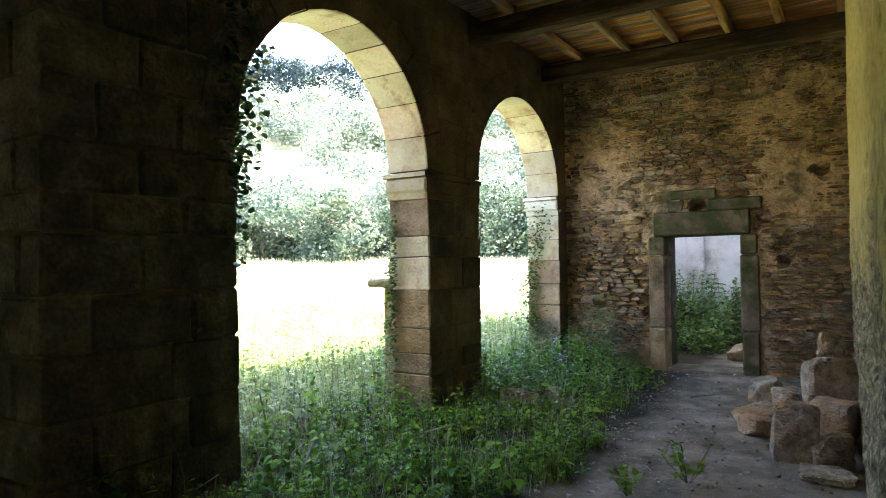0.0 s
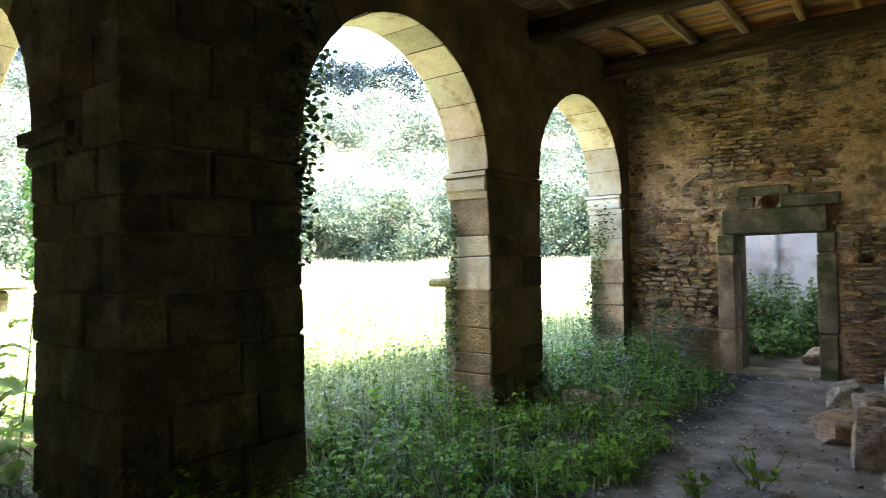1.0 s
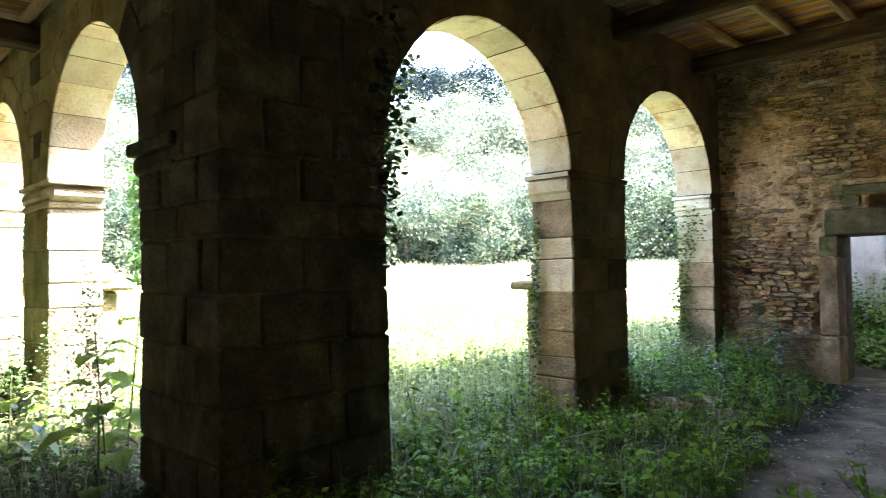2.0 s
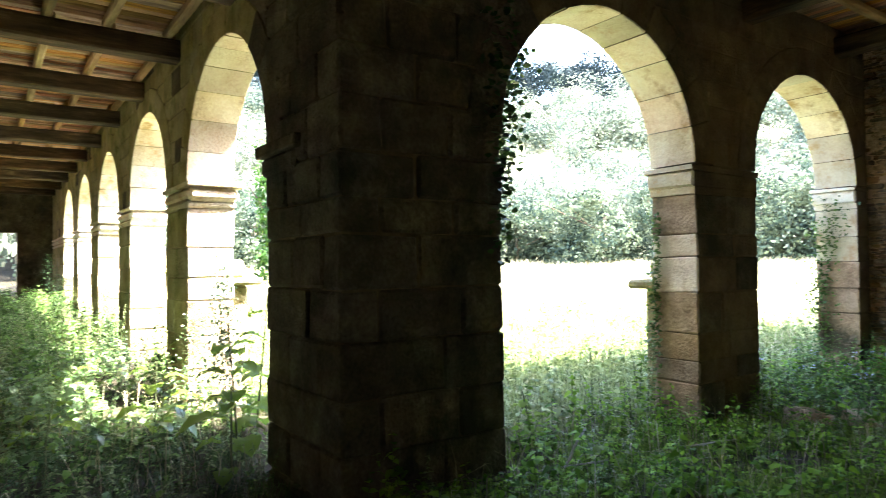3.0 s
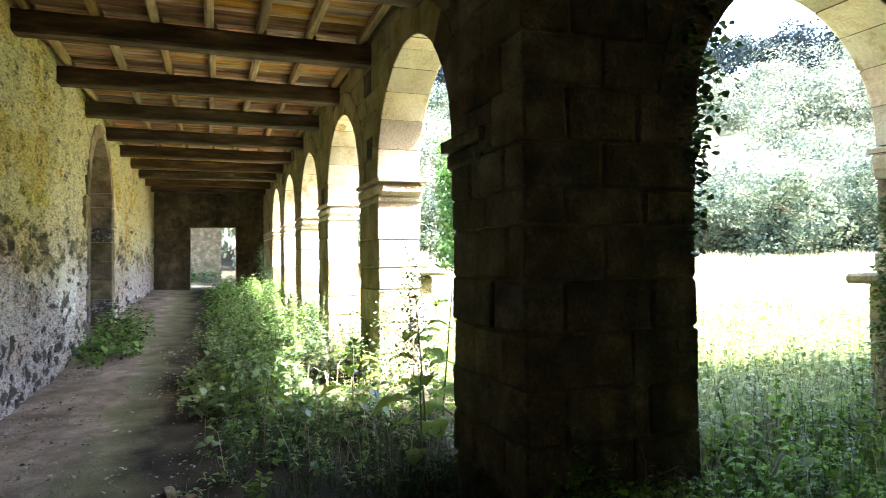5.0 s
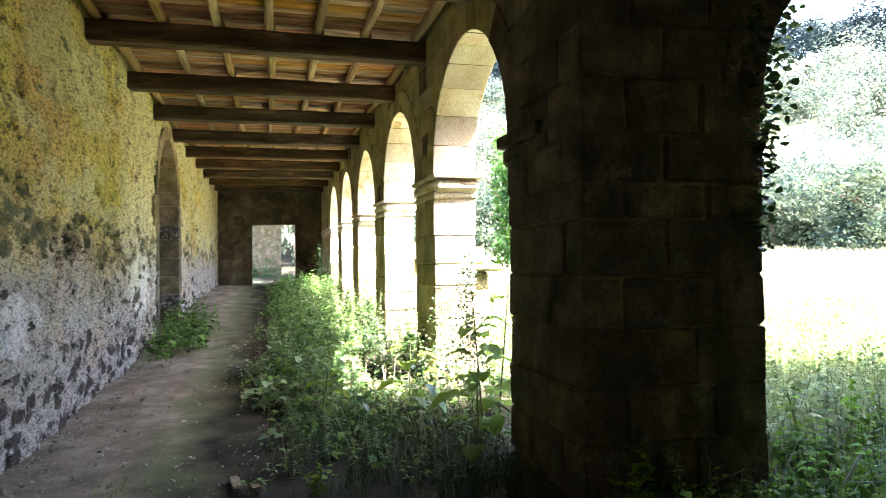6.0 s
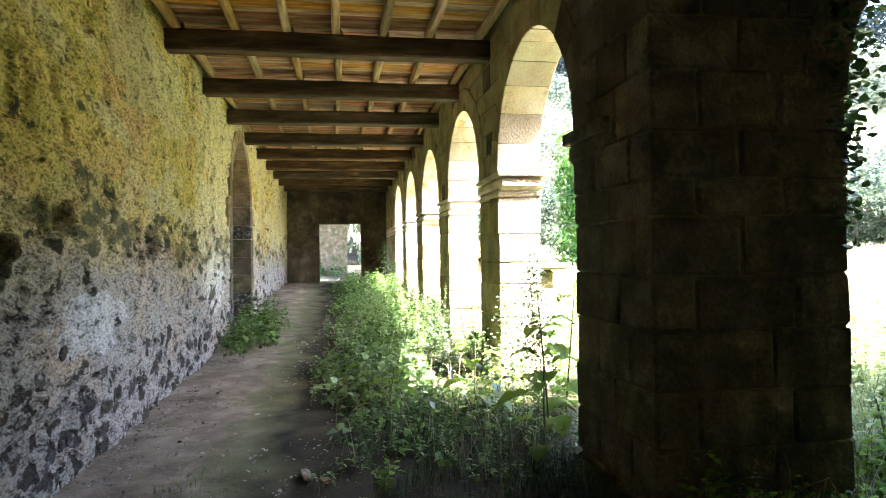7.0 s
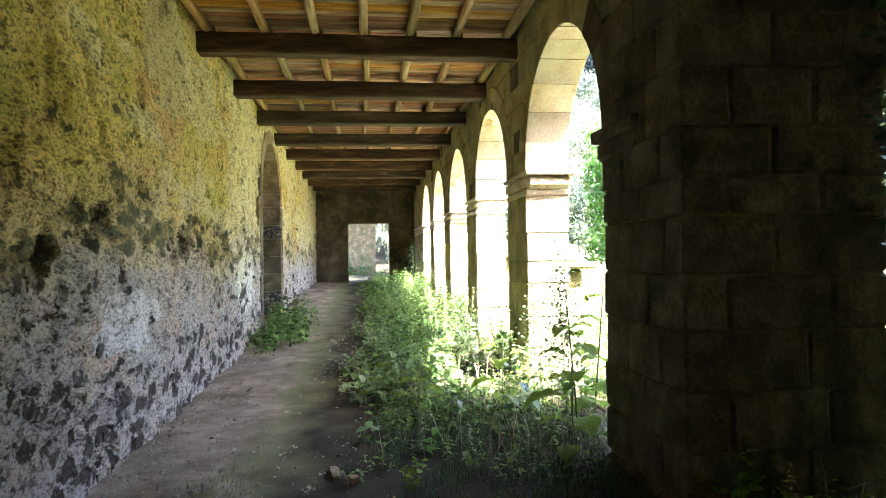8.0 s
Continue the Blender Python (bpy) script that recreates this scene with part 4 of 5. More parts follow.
# ---------- the doorway in the north wall ----------
def doorway_north():
    a, b, h = DOOR_N
    thing = empty("door_frame", ((a + b) / 2, NY, 0))
    tagged(thing, "doorway of grey dressed stone jambs under a heavy lintel", "doorway", kind="structure")
    rng = random.Random(3)
    for x0, x1 in ((a - 0.22, a), (b, b + 0.22)):
        for z0, z1 in ((-0.2, 0.62), (0.62, 1.72), (1.72, h)):
            part("jamb_stone", block(x0 - rng.uniform(0, 0.03) * (x0 < a - 0.1), x1 + rng.uniform(0, 0.03) * (x1 > b + 0.1), NY - 0.03, NY + 0.34, z0 + 0.003, z1 - 0.003, 0.02, 0.008, rng), M_ASHLAR if x0 < a and z1 < 1.9 else M_LINTEL, thing)
        part("inner_jamb", block(x0, x1, NY + 0.343, NY + 0.70, -0.2, h, 0.015, 0.006, rng), M_LINTEL, thing)
    part("lintel", block(a - 0.17, b + 0.14, NY - 0.04, NY + 0.34, h + 0.003, h + 0.36, 0.02, 0.012, rng), M_LINTEL, thing, "single long grey stone lintel")
    part("inner_lintel", block(a - 0.2, b + 0.2, NY + 0.343, NY + 0.70, h + 0.003, h + 0.36, 0.02, 0.01, rng), M_LINTEL, thing)
    part("relieving_stone", block(a + 0.62, b + 0.30, NY - 0.03, NY + 0.25, h + 0.37, h + 0.54, 0.02, 0.012, rng), M_LINTEL, thing, "mossy long stone over the lintel")
    part("relieving_stone", block(a + 0.09, a + 0.74, NY - 0.035, NY + 0.2, h + 0.55, h + 0.68, 0.02, 0.015, rng), M_LINTEL, thing, "mossy long stone over the lintel")
    part("relieving_stone", block(a + 0.06, a + 0.28, NY - 0.01, NY + 0.2, h + 0.37, h + 0.545, 0.02, 0.01, rng), M_LINTEL, thing)
    part("threshold", block(a - 0.02, b + 0.02, NY - 0.05, NY + 0.62, -0.14, 0.008, 0.03, 0.015, rng), M_LINTEL, thing, "worn threshold slab")
    return thing


doorway_north()

# ---------- the roofless room past the north doorway ----------
def lime_wall(name, x0, x1, y0, y1, top, seed, label, mat=M_LIME):
    """An uneven broken-topped wall."""
    bm = bmesh.new()
    bmesh.ops.create_grid(bm, x_segments=34, y_segments=26, size=0.5)
    along_x = (x1 - x0) > (y1 - y0)
    L = (x1 - x0) if along_x else (y1 - y0)
    for v in bm.verts:
        u, w = (v.co.x + 0.5) * L, v.co.y + 0.5
        h = top + 0.35 * noise.noise(Vector((u * 0.8, seed, 0))) + 0.12 * noise.noise(Vector((u * 3, seed, 3)))
        d = 0.04 * noise.noise(Vector((u * 2, w * 5, seed)))
        z = -0.3 + w * (h + 0.3)
        v.co = (x0 + u, y0 + d, z) if along_x else (x0 + d, y0 + u, z)
    r = bmesh.ops.extrude_face_region(bm, geom=list(bm.faces))
    off = Vector((0, y1 - y0, 0)) if along_x else Vector((x1 - x0, 0, 0))
    bmesh.ops.translate(bm, verts=[g for g in r["geom"] if isinstance(g, bmesh.types.BMVert)], vec=off)
    bmesh.ops.recalc_face_normals(bm, faces=bm.faces)
    return tagged(part(name, bm, mat), label, "wall", kind="structure")


# north and east walls raised far above view, to stop the sun
lime_wall("wall_room_north", -0.55, 5.2, 12.6, 13.1, 8.6, 3, "peeling whitewashed wall of a roofless room")
lime_wall("wall_room_west", -0.55, -0.054, 8.81, 12.59, 4.4, 5, "bluish whitewashed wall of a roofless room")
lime_wall("wall_room_east", 4.7, 5.2, 8.2, 12.59, 8.6, 6, "whitewashed wall of a roofless room")
# yard wall in a darker stone colour that carries part of its shade
lime_wall("wall_yard_west", -31.6, -31.0, -7.0, -1.5, 4.3, 8, "ruined stone wall beyond the far doorway, ivy at its foot", M_LINTEL)
# roof strip added out of view: keeps sun off the doorway and floor
tagged(part("roof_room", block(1.1, 5.2, 8.85, 11.0, 5.1, 5.25, 0.02, 0), M_BEAM), "added roof strip, out of view, keeping the sun off the ruined room", "roof", kind="structure")
part("pilaster", block(1.0, 1.35, 12.40, 12.596, -0.2, 3.9, 0.03, 0.01), M_LIME)
tagged(bpy.data.objects["pilaster"], "whitewashed pilaster on the roofless room's wall", "pilaster", kind="structure")


# ---------- fallen stones stacked by the east wall ----------
def fallen(x, y, z, sx, sy, sz, seed, turn, label, tilt=(0, 0), name="fallen_stone", rough=0.16, square=11.0, mat=M_BLOCK):
    bm = rock(sx * 1.12, sy * 1.12, sz * 1.12, seed, rough * 1.1, square)
    ob = part(name, bm, mat)
    ob.matrix_world = pose(x, y, z, tilt[0], tilt[1], turn)
    for p in ob.data.polygons:
        p.use_smooth = False
    return tagged(ob, label, "stone", "fallen stones by the wall")


fallen(3.53, 4.2, 0.21, 0.30, 0.26, 0.48, 1, 12, "upright squared block of brownish stone on the earth", (-8, 5), rough=0.07)
fallen(3.80, 4.78, 0.20, 0.34, 0.38, 0.36, 2, -8, "grey-white squared stone block with a flat top", (3, 0), rough=0.06)
fallen(3.78, 5.35, 0.44, 0.44, 0.36, 0.50, 3, 20, "broken pale column stone with an orange rusty face", (0, -4), rough=0.09, square=3.4)
fallen(3.78, 5.35, 0.09, 0.44, 0.44, 0.24, 13, 0, "grey foundation stone under a column piece", rough=0.08)
fallen(3.77, 5.58, 0.79, 0.19, 0.2, 0.22, 4, 10, "small rough stone lying on top of the pile", (4, 6))
fallen(3.13, 6.35, 0.14, 0.36, 0.34, 0.30, 5, -6, "low squared grey block on the path", rough=0.05)
fallen(3.42, 5.85, 0.13, 0.34, 0.4, 0.28, 6, 25, "pale rough stone leaning in the pile")
fallen(3.16, 5.35, 0.11, 0.46, 0.36, 0.11, 7, 30, "thin flat slab tilted on the pile's edge", (6, -10), rough=0.06)
fallen(3.20, 4.86, 0.08, 0.28, 0.30, 0.2, 8, 40, "small wedge-shaped stone on the earth")
fallen(3.80, 4.15, 0.12, 0.28, 0.24, 0.25, 9, 15, "rounded stone at the pile's foot")
fallen(3.78, 3.75, 0.02, 0.34, 0.3, 0.1, 10, 5, "flat pale slab sunk in the earth")
fallen(3.58, 5.15, 0.10, 0.3, 0.3, 0.26, 11, 5, "grey filling stone low in the pile")
fallen(3.62, 6.6, 0.2, 0.3, 0.5, 0.4, 12, 5, "large stone against the wall")
fallen(-1.07, -2.1, 0.01, 0.11, 0.08, 0.05, 21, 20, "small pale stone lying on the path", mat=M_ASHLAR)
fallen(-1.25, -2.25, 0.01, 0.20, 0.06, 0.03, 22, 10, "thin stone chip lying on the path", mat=M_ASHLAR)
fallen(0.62, 5.0, 0.04, 0.42, 0.3, 0.22, 31, 15, "dark mossy stone half hidden in the weeds")
fallen(0.95, 5.35, 0.03, 0.34, 0.3, 0.18, 32, 50, "dark mossy stone half hidden in the weeds")
fallen(2.75, 9.15, 0.1, 0.34, 0.28, 0.2, 41, 30, "broken stone on the floor of the ruined room")
fallen(2.45, 9.6, 0.12, 0.4, 0.3, 0.24, 42, 60, "broken stone on the floor of the ruined room")
fallen(3.0, 9.5, 0.1, 0.3, 0.3, 0.2, 43, 10, "broken stone on the floor of the ruined room")
fallen(-9.3, -3.3, 0.16, 0.3, 0.2, 0.1, 33, 10, "flat stone at the foot of the plastered wall")

# ---------- vegetation builders ----------
class Leafage:
    """Collects folded leaf blades and stems as arrays and turns them into one mesh."""

    def __init__(self, seed):
        self.v, self.f, self.n = [], [], 0
        self.rng = np.random.default_rng(seed)

    def leaves(self, P, phi, elev, L, W, fold=0.18, droop=0.0):
        P, phi, elev, L, W = [np.asarray(a, float) for a in np.broadcast_arrays(P, np.asarray(phi)[:, None], np.asarray(elev)[:, None], np.asarray(L)[:, None], np.asarray(W)[:, None])]
        phi, elev, L, W = phi[:, 0], elev[:, 0], L[:, 0], W[:, 0]
        d = np.stack([np.cos(phi) * np.cos(elev), np.sin(phi) * np.cos(elev), np.sin(elev)], -1)
        s = np.stack([-np.sin(phi), np.cos(phi), np.zeros_like(phi)], -1)
        roll = self.rng.normal(0, 0.35, len(phi))[:, None]
        up = np.cross(d, s)
        side = s * np.cos(roll) + up * np.sin(roll)
        rise = up * (L * fold)[:, None]
        sag = np.array([0, 0, 1.0]) * (L * droop)[:, None]
        a = P + d * (L * 0.30)[:, None] + rise * 0.35
        b = P + d * (L * 0.68)[:, None] + rise * 0.25 - sag * 0.45
        tip = P + d * L[:, None] - sag
        w = side * (W / 2)[:, None]
        n = len(P)
        self.v.append(np.stack([P, a, b, tip, a + w + rise * 0.3, b + w * 0.72 + rise * 0.2, a - w + rise * 0.3, b - w * 0.72 + rise * 0.2], 1).reshape(-1, 3))
        k = self.n + 8 * np.arange(n)
        self.f.append(np.concatenate([np.stack([k + p, k + q, k + r], -1) for p, q, r in ((0, 1, 4), (4, 1, 2), (4, 2, 5), (5, 2, 3), (0, 6, 1), (6, 2, 1), (6, 7, 2), (7, 3, 2))]))
        self.n += 8 * n

    def flakes(self, P, out, size, loose=0.45):
        """Far foliage: small four-sided leaf clumps facing outwards from a crown."""
        n = len(P)
        nrm = out + self.rng.normal(0, loose, (n, 3))
        nrm /= np.linalg.norm(nrm, axis=1)[:, None]
        t = np.cross(nrm, self.rng.normal(0, 1, (n, 3)))
        t /= np.linalg.norm(t, axis=1)[:, None] + 1e-9
        b = np.cross(nrm, t)
        t, b = t * size[:, None], b * (size * 0.62)[:, None]
        self.v.append(np.stack([P + t, P + b, P - t, P - b], 1).reshape(-1, 3))
        k = self.n + 4 * np.arange(n)
        self.f.append(np.concatenate([np.stack([k, k + 1, k + 2], -1), np.stack([k, k + 2, k + 3], -1)]))
        self.n += 4 * n

    def blades(self, P, phi, L, W, bend):
        """Grass: a bent two-piece blade."""
        n = len(P)
        d = np.stack([np.cos(phi), np.sin(phi), np.zeros(n)], -1)
        s = np.stack([-np.sin(phi), np.cos(phi), np.zeros(n)], -1) * (W / 2)[:, None]
        z = np.array([0, 0, 1.0])
        m = P + z * (L * 0.6)[:, None] + d * (L * bend * 0.3)[:, None]
        t = P + z * (L * np.maximum(1 - bend * 0.45, 0.3))[:, None] + d * (L * bend)[:, None]
        self.v.append(np.stack([P - s, P + s, m + s * 0.8, m - s * 0.8, t], 1).reshape(-1, 3))
        k = self.n + 5 * np.arange(n)
        self.f.append(np.concatenate([np.stack([k, k + 1, k + 2], -1), np.stack([k, k + 2, k + 3], -1), np.stack([k + 3, k + 2, k + 4], -1)]))
        self.n += 5 * n

    def stems(self, A, B, r):
        n = len(A)
        vs = []
        for e, k in ((A, 1.0), (B, 0.45)):
            for j in range(3):
                a = 2.094 * j
                vs.append(e + np.array([math.cos(a), math.sin(a), 0]) * (np.asarray(r) * k)[:, None])
        self.v.append(np.stack(vs, 1).reshape(-1, 3))
        k = self.n + 6 * np.arange(n)
        for j in range(3):
            q = (j + 1) % 3
            self.f.append(np.stack([k + j, k + q, k + 3 + q], -1))
            self.f.append(np.stack([k + j, k + 3 + q, k + 3 + j], -1))
        self.n += 6 * n

    def mesh(self, name, mat):
        me = bpy.data.meshes.new(name)
        V, F = np.concatenate(self.v).astype(np.float32), np.concatenate(self.f).astype(np.int32)
        me.vertices.add(len(V))
        me.vertices.foreach_set("co", V.ravel())
        me.loops.add(F.size)
        me.loops.foreach_set("vertex_index", F.ravel())
        me.polygons.add(len(F))
        me.polygons.foreach_set("loop_start", np.arange(0, F.size, 3, dtype=np.int32))
        me.update()
        me.materials.append(mat)
        return me


def scatter(rng, x0, x1, y0, y1, density, keep):
    n = int((x1 - x0) * (y1 - y0) * density)
    x, y = rng.uniform(x0, x1, n), rng.uniform(y0, y1, n)
    k = rng.uniform(0, 1, n) < keep(x, y)
    return x[k], y[k]


def herbs(name, x, y, h, leaf, seed, mat, label, gap=0.075, wide=0.55, stem_mat=True, per=2, droop=0.25, spread=1.0):
    """Leafy upright herbs: pairs of leaves up a leaning stem."""
    g = Leafage(seed)
    s = Leafage(seed + 1)
    rng = g.rng
    n = len(x)
    z = ground_z(x, y)
    lean = rng.normal(0, 0.16, (n, 2)) * spread
    A = np.stack([x, y, z - 0.03], -1)
    B = A + np.stack([lean[:, 0] * h, lean[:, 1] * h, h], -1)
    s.stems(A, B, 0.0035 + 0.002 * h)
    most = int(np.ceil(h.max() / gap))
    turn = rng.uniform(0, 6.28, n)
    for k in range(1, most + 1):
        t = k * gap / h
        ok = t < 1.02
        if not ok.any():
            continue
        P = (A + (B - A) * np.minimum(t, 1)[:, None])[ok]
        size = leaf * (1.15 - 0.75 * np.abs(t[ok] - 0.45) * 1.4) * rng.uniform(0.6, 1.25, ok.sum())
        for j in range(per):
            phi = turn[ok] + k * 1.6 + j * 6.283 / per + rng.normal(0, 0.35, ok.sum())
            el = rng.normal(0.22, 0.38, ok.sum())
            g.leaves(P, phi, el, size, size * wide, 0.14, droop)
    ob = part(name, g.mesh(name, mat), mat)
    part("stems", s.mesh("stems", M_STEM), M_STEM, ob)
    return tagged(ob, label, "plants", kind="stuff")


def grass(name, x, y, L, W, seed, mat, label):
    g = Leafage(seed)
    n = len(x)
    P = np.stack([x, y, ground_z(x, y) - 0.02], -1)
    g.blades(P, g.rng.uniform(0, 6.28, n), L * g.rng.uniform(0.5, 1.3, n), W * g.rng.uniform(0.7, 1.3, n), np.abs(g.rng.normal(0.6, 0.4, n)))
    return tagged(part(name, g.mesh(name, mat), mat), label, "grass", kind="stuff")


def in_pier(x, y):
    p = (x > -1.45) & (x < 0.05) & (y > -0.05) & (y < 1.5)
    for a, b in PIERS_W:
        p |= (x > a - 0.05) & (x < b + 0.05) & (y > -0.05) & (y < 0.8)
    for a, b in PIERS_N:
        p |= (y > a - 0.05) & (y < b + 0.05) & (x > -0.8) & (x < 0.05)
    return p


def wob(x, y, k=1.0):
    return 0.5 + 0.25 * (np.sin(x * 2.3 * k + 1.7 * np.sin(y * 1.9 * k)) + np.sin(y * 2.9 * k + 1.3 * np.sin(x * 1.6 * k + 2)))


rngv = np.random.default_rng(77)

# strip along the west arcade
def strip_w(x, y):
    edge = -2.25 + 0.18 * np.sin(x * 1.7) + 0.12 * np.sin(x * 4.1 + 1)
    return smooth01((y - edge) / 0.35) * (x < -0.9 - 0.4 * np.sin(y * 3)) * ~in_pier(x, y)


def hollow(x, y):
    """Trampled sunlit gap in the weeds by the first pier."""
    return 1 - 0.8 * smooth01(1.6 - 1.3 * np.hypot((x + 4.3) / 1.1, (y + 0.55) / 0.5))


x, y = scatter(rngv, -9, 0.0, -2.5, 0.3, 46, lambda x, y: strip_w(x, y) * (0.35 + 0.65 * wob(x, y, 1.7)))
h = (0.22 + 0.42 * smooth01((y + 2.3) / 1.2)) * (0.5 + 0.8 * wob(x, y)) * (0.15 + 0.85 * smooth01((-x - 1.3) / 2.4)) * rngv.uniform(0.6, 1.25, len(x))
herbs("herbs_west_walk", x, y, np.clip(h * hollow(x, y) * (0.3 + 1.3 * wob(x * 0.9, y * 1.1)), 0.08, 1.1), 0.11, 101, M_NETTLE, "dense green nettles and herbs filling the arcade side of the west walk")
x, y = scatter(rngv, -19.5, -9, -2.4, 0.3, 34, strip_w)
h = (0.25 + 0.35 * smooth01((y + 2.3) / 1.0)) * (0.5 + 0.7 * wob(x, y))
herbs("herbs_far_walk", x, y, h, 0.12, 111, M_NETTLE, "tall green herbs along the far arches of the west walk", gap=0.1)
x, y = scatter(rngv, -7.5, -1.7, -2.4, -0.3, 52, lambda x, y: strip_w(x, y) * smooth01((-x - 1.7) / 0.9) * (0.25 + 0.75 * smooth01((-0.9 - y) / 0.6)))
h = (0.22 + 0.38 * smooth01((y + 2.3) / 1.2)) * (0.4 + 0.9 * wob(y, x)) * hollow(x, y)
herbs("bluish_herbs_west_walk", x, y, np.clip(h, 0.1, 1), 0.155, 121, M_BLUEGREEN, "bluish grey-green broad herbs among the nettles", gap=0.12, wide=0.6)
x, y = scatter(rngv, -11.0, -0.8, -2.3, 0.2, 20, lambda x, y: strip_w(x, y) * (0.15 + 0.85 * wob(y * 1.3, x)))
h = (0.4 + 0.45 * smooth01((y + 2.2) / 1.2)) * rngv.uniform(0.6, 1.3, len(x)) * hollow(x, y) * smooth01((-x - 0.2) / 2.4 + 0.2)
herbs("fine_stalks_west_walk", x, y, np.clip(h * (0.35 + 0.65 * smooth01((-x - 1.6) / 2.4)), 0.1, 1.2), 0.055, 125, M_FINE, "thin pale flowering stalks standing above the nettles", gap=0.035, wide=0.45, per=3, spread=1.3)
x, y = scatter(rngv, -4.2, 0.3, -1.9, -0.02, 60, lambda x, y: strip_w(x + 0.0, y) * smooth01((x + 4.0) / 1.5))
# the dark ivy colour carries the shade of the corner pier
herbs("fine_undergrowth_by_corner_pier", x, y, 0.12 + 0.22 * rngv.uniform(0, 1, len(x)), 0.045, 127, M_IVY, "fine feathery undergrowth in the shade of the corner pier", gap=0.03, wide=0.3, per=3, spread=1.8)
clump = lambda x, y: smooth01((1 - np.hypot((x + 8.9) / 2.6, (y + 3.75) / 1.0)) * 2)
x, y = scatter(rngv, -11.6, -6, -4.0, -2.75, 42, clump)
herbs("herbs_by_south_wall", x, y, 0.12 + 0.5 * rngv.uniform(0, 1, len(x)) ** 1.6, 0.13, 131, M_NETTLE, "low green herbs at the foot of the plastered wall")

# grass before the corner pier, its shade put into the dark leaf colour
def shade_w(x, y):
    e = -1.75 + 0.16 * np.sin(x * 3.1)
    return smooth01((y - e) / 0.5) * smooth01((1.0 - x + 0.4 * np.sin(y * 4)) / 0.5) * ~in_pier(x, y)

x, y = scatter(rngv, -3.2, 1.2, -2.0, 0.0, 1500, lambda x, y: shade_w(x, y) * (0.1 + 0.9 * wob(x, y, 2.2)))
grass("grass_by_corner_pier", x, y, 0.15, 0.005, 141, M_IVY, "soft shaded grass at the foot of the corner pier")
x, y = scatter(rngv, -2.2, 1.9, -3.7, -2.6, 1300, lambda x, y: smooth01((1 - np.hypot((x + 0.75) / 1.0, (y + 3.1) / 0.40)) * 1.3))
grass("grass_patch_on_path", x, y, 0.06, 0.004, 145, M_GRASS, "small patch of short grass on the path")

# north walk: low bright herbs near, tall bluish ones past the pier
def low_n(x, y):
    edge = 2.15 - 0.10 * (y - 2.6) + 0.16 * np.sin(y * 2.3) + 0.1 * np.sin(y * 5.1)
    return smooth01((edge - x) / 0.4) * ~in_pier(x, y)

x, y = scatter(rngv, -0.6, 2.4, 0.1, 5.2, 150, lambda x, y: low_n(x, y) * (0.2 + 0.8 * smooth01(wob(x, y, 1.8) * 1.4)))
h = (0.05 + 0.33 * wob(x, y, 1.4) ** 1.6) * (1 + 0.9 * smooth01((0.1 - x) / 0.6)) * rngv.uniform(0.6, 1.3, len(x))
herbs("low_herbs_north_walk", x, y, np.clip(h, 0.07, 0.8), 0.07, 151, M_HERB, "low bright green herbs carpeting the floor under the arch", gap=0.06, wide=0.62)
x, y = scatter(rngv, -0.7, 2.2, 0.2, 4.3, 34, lambda x, y: low_n(x, y) * smooth01((wob(x * 1.1, y * 1.2, 1.9) - 0.42) * 5))
h = (0.14 + 0.30 * wob(y, x, 1.6)) * (1 + 0.8 * smooth01((0.3 - x) / 0.8)) * rngv.uniform(0.6, 1.3, len(x))
herbs("broad_herbs_north_walk", x, y, np.clip(h, 0.1, 0.8), 0.095, 153, M_HERB, "broad-leaved weeds in clumps under the arch", gap=0.055, wide=0.66, droop=0.35)
x, y = scatter(rngv, -0.7, 1.9, 0.4, 5.0, 24, lambda x, y: low_n(x, y) * wob(y * 1.2, x))
h = (0.22 + 0.5 * smooth01((0.5 - x) / 1.0)) * rngv.uniform(0.5, 1.3, len(x))
herbs("fine_stalks_north_walk", x, y, np.clip(h, 0.12, 0.9), 0.05, 154, M_FINE, "thin pale stalks among the weeds of the north walk", gap=0.035, wide=0.45, per=3, spread=1.3)
x, y = scatter(rngv, -0.6, 2.5, 0.1, 6.0, 2200, lambda x, y: low_n(x, y) * (0.15 + wob(y, x, 1.3)))
grass("grass_north_walk", x, y, 0.17, 0.0045, 155, M_GRASS, "thin grass between the herbs of the north walk")

def tall_n(x, y):
    edge = 1.95 - 0.06 * (y - 5) + 0.12 * np.sin(y * 3.1)
    return smooth01((edge - x) / 0.5) * smooth01((y - 4.55 - 0.35 * x) / 0.4) * ~in_pier(x, y)

x, y = scatter(rngv, -0.6, 2.2, 4.6, 8.0, 26, lambda x, y: tall_n(x, y))
herbs("nettles_by_rubble_wall", x, y, (0.2 + 0.3 * smooth01((1.7 - x) / 1.4)) * rngv.uniform(0.6, 1.3, len(x)), 0.10, 165, M_HERB, "green nettles among the tall herbs", gap=0.07)
x, y = scatter(rngv, -0.6, 2.2, 4.6, 8.0, 55, lambda x, y: tall_n(x, y) * (0.4 + 0.6 * wob(x, y, 2)))
h = (0.28 + 0.34 * smooth01((1.7 - x) / 1.4)) * (0.7 + 0.5 * wob(x, y))
herbs("tall_herbs_north_walk", x, y, h * rngv.uniform(0.6, 1.25, len(x)), 0.085, 161, M_NETTLE, "tall bluish green herbs crowding the second arch", gap=0.055, wide=0.42)
x, y = scatter(rngv, -0.6, 1.9, 4.9, 8.0, 5, tall_n)
g = Leafage(171)
zf = ground_z(x, y) + 0.38 + 0.25 * rngv.uniform(0, 1, len(x))
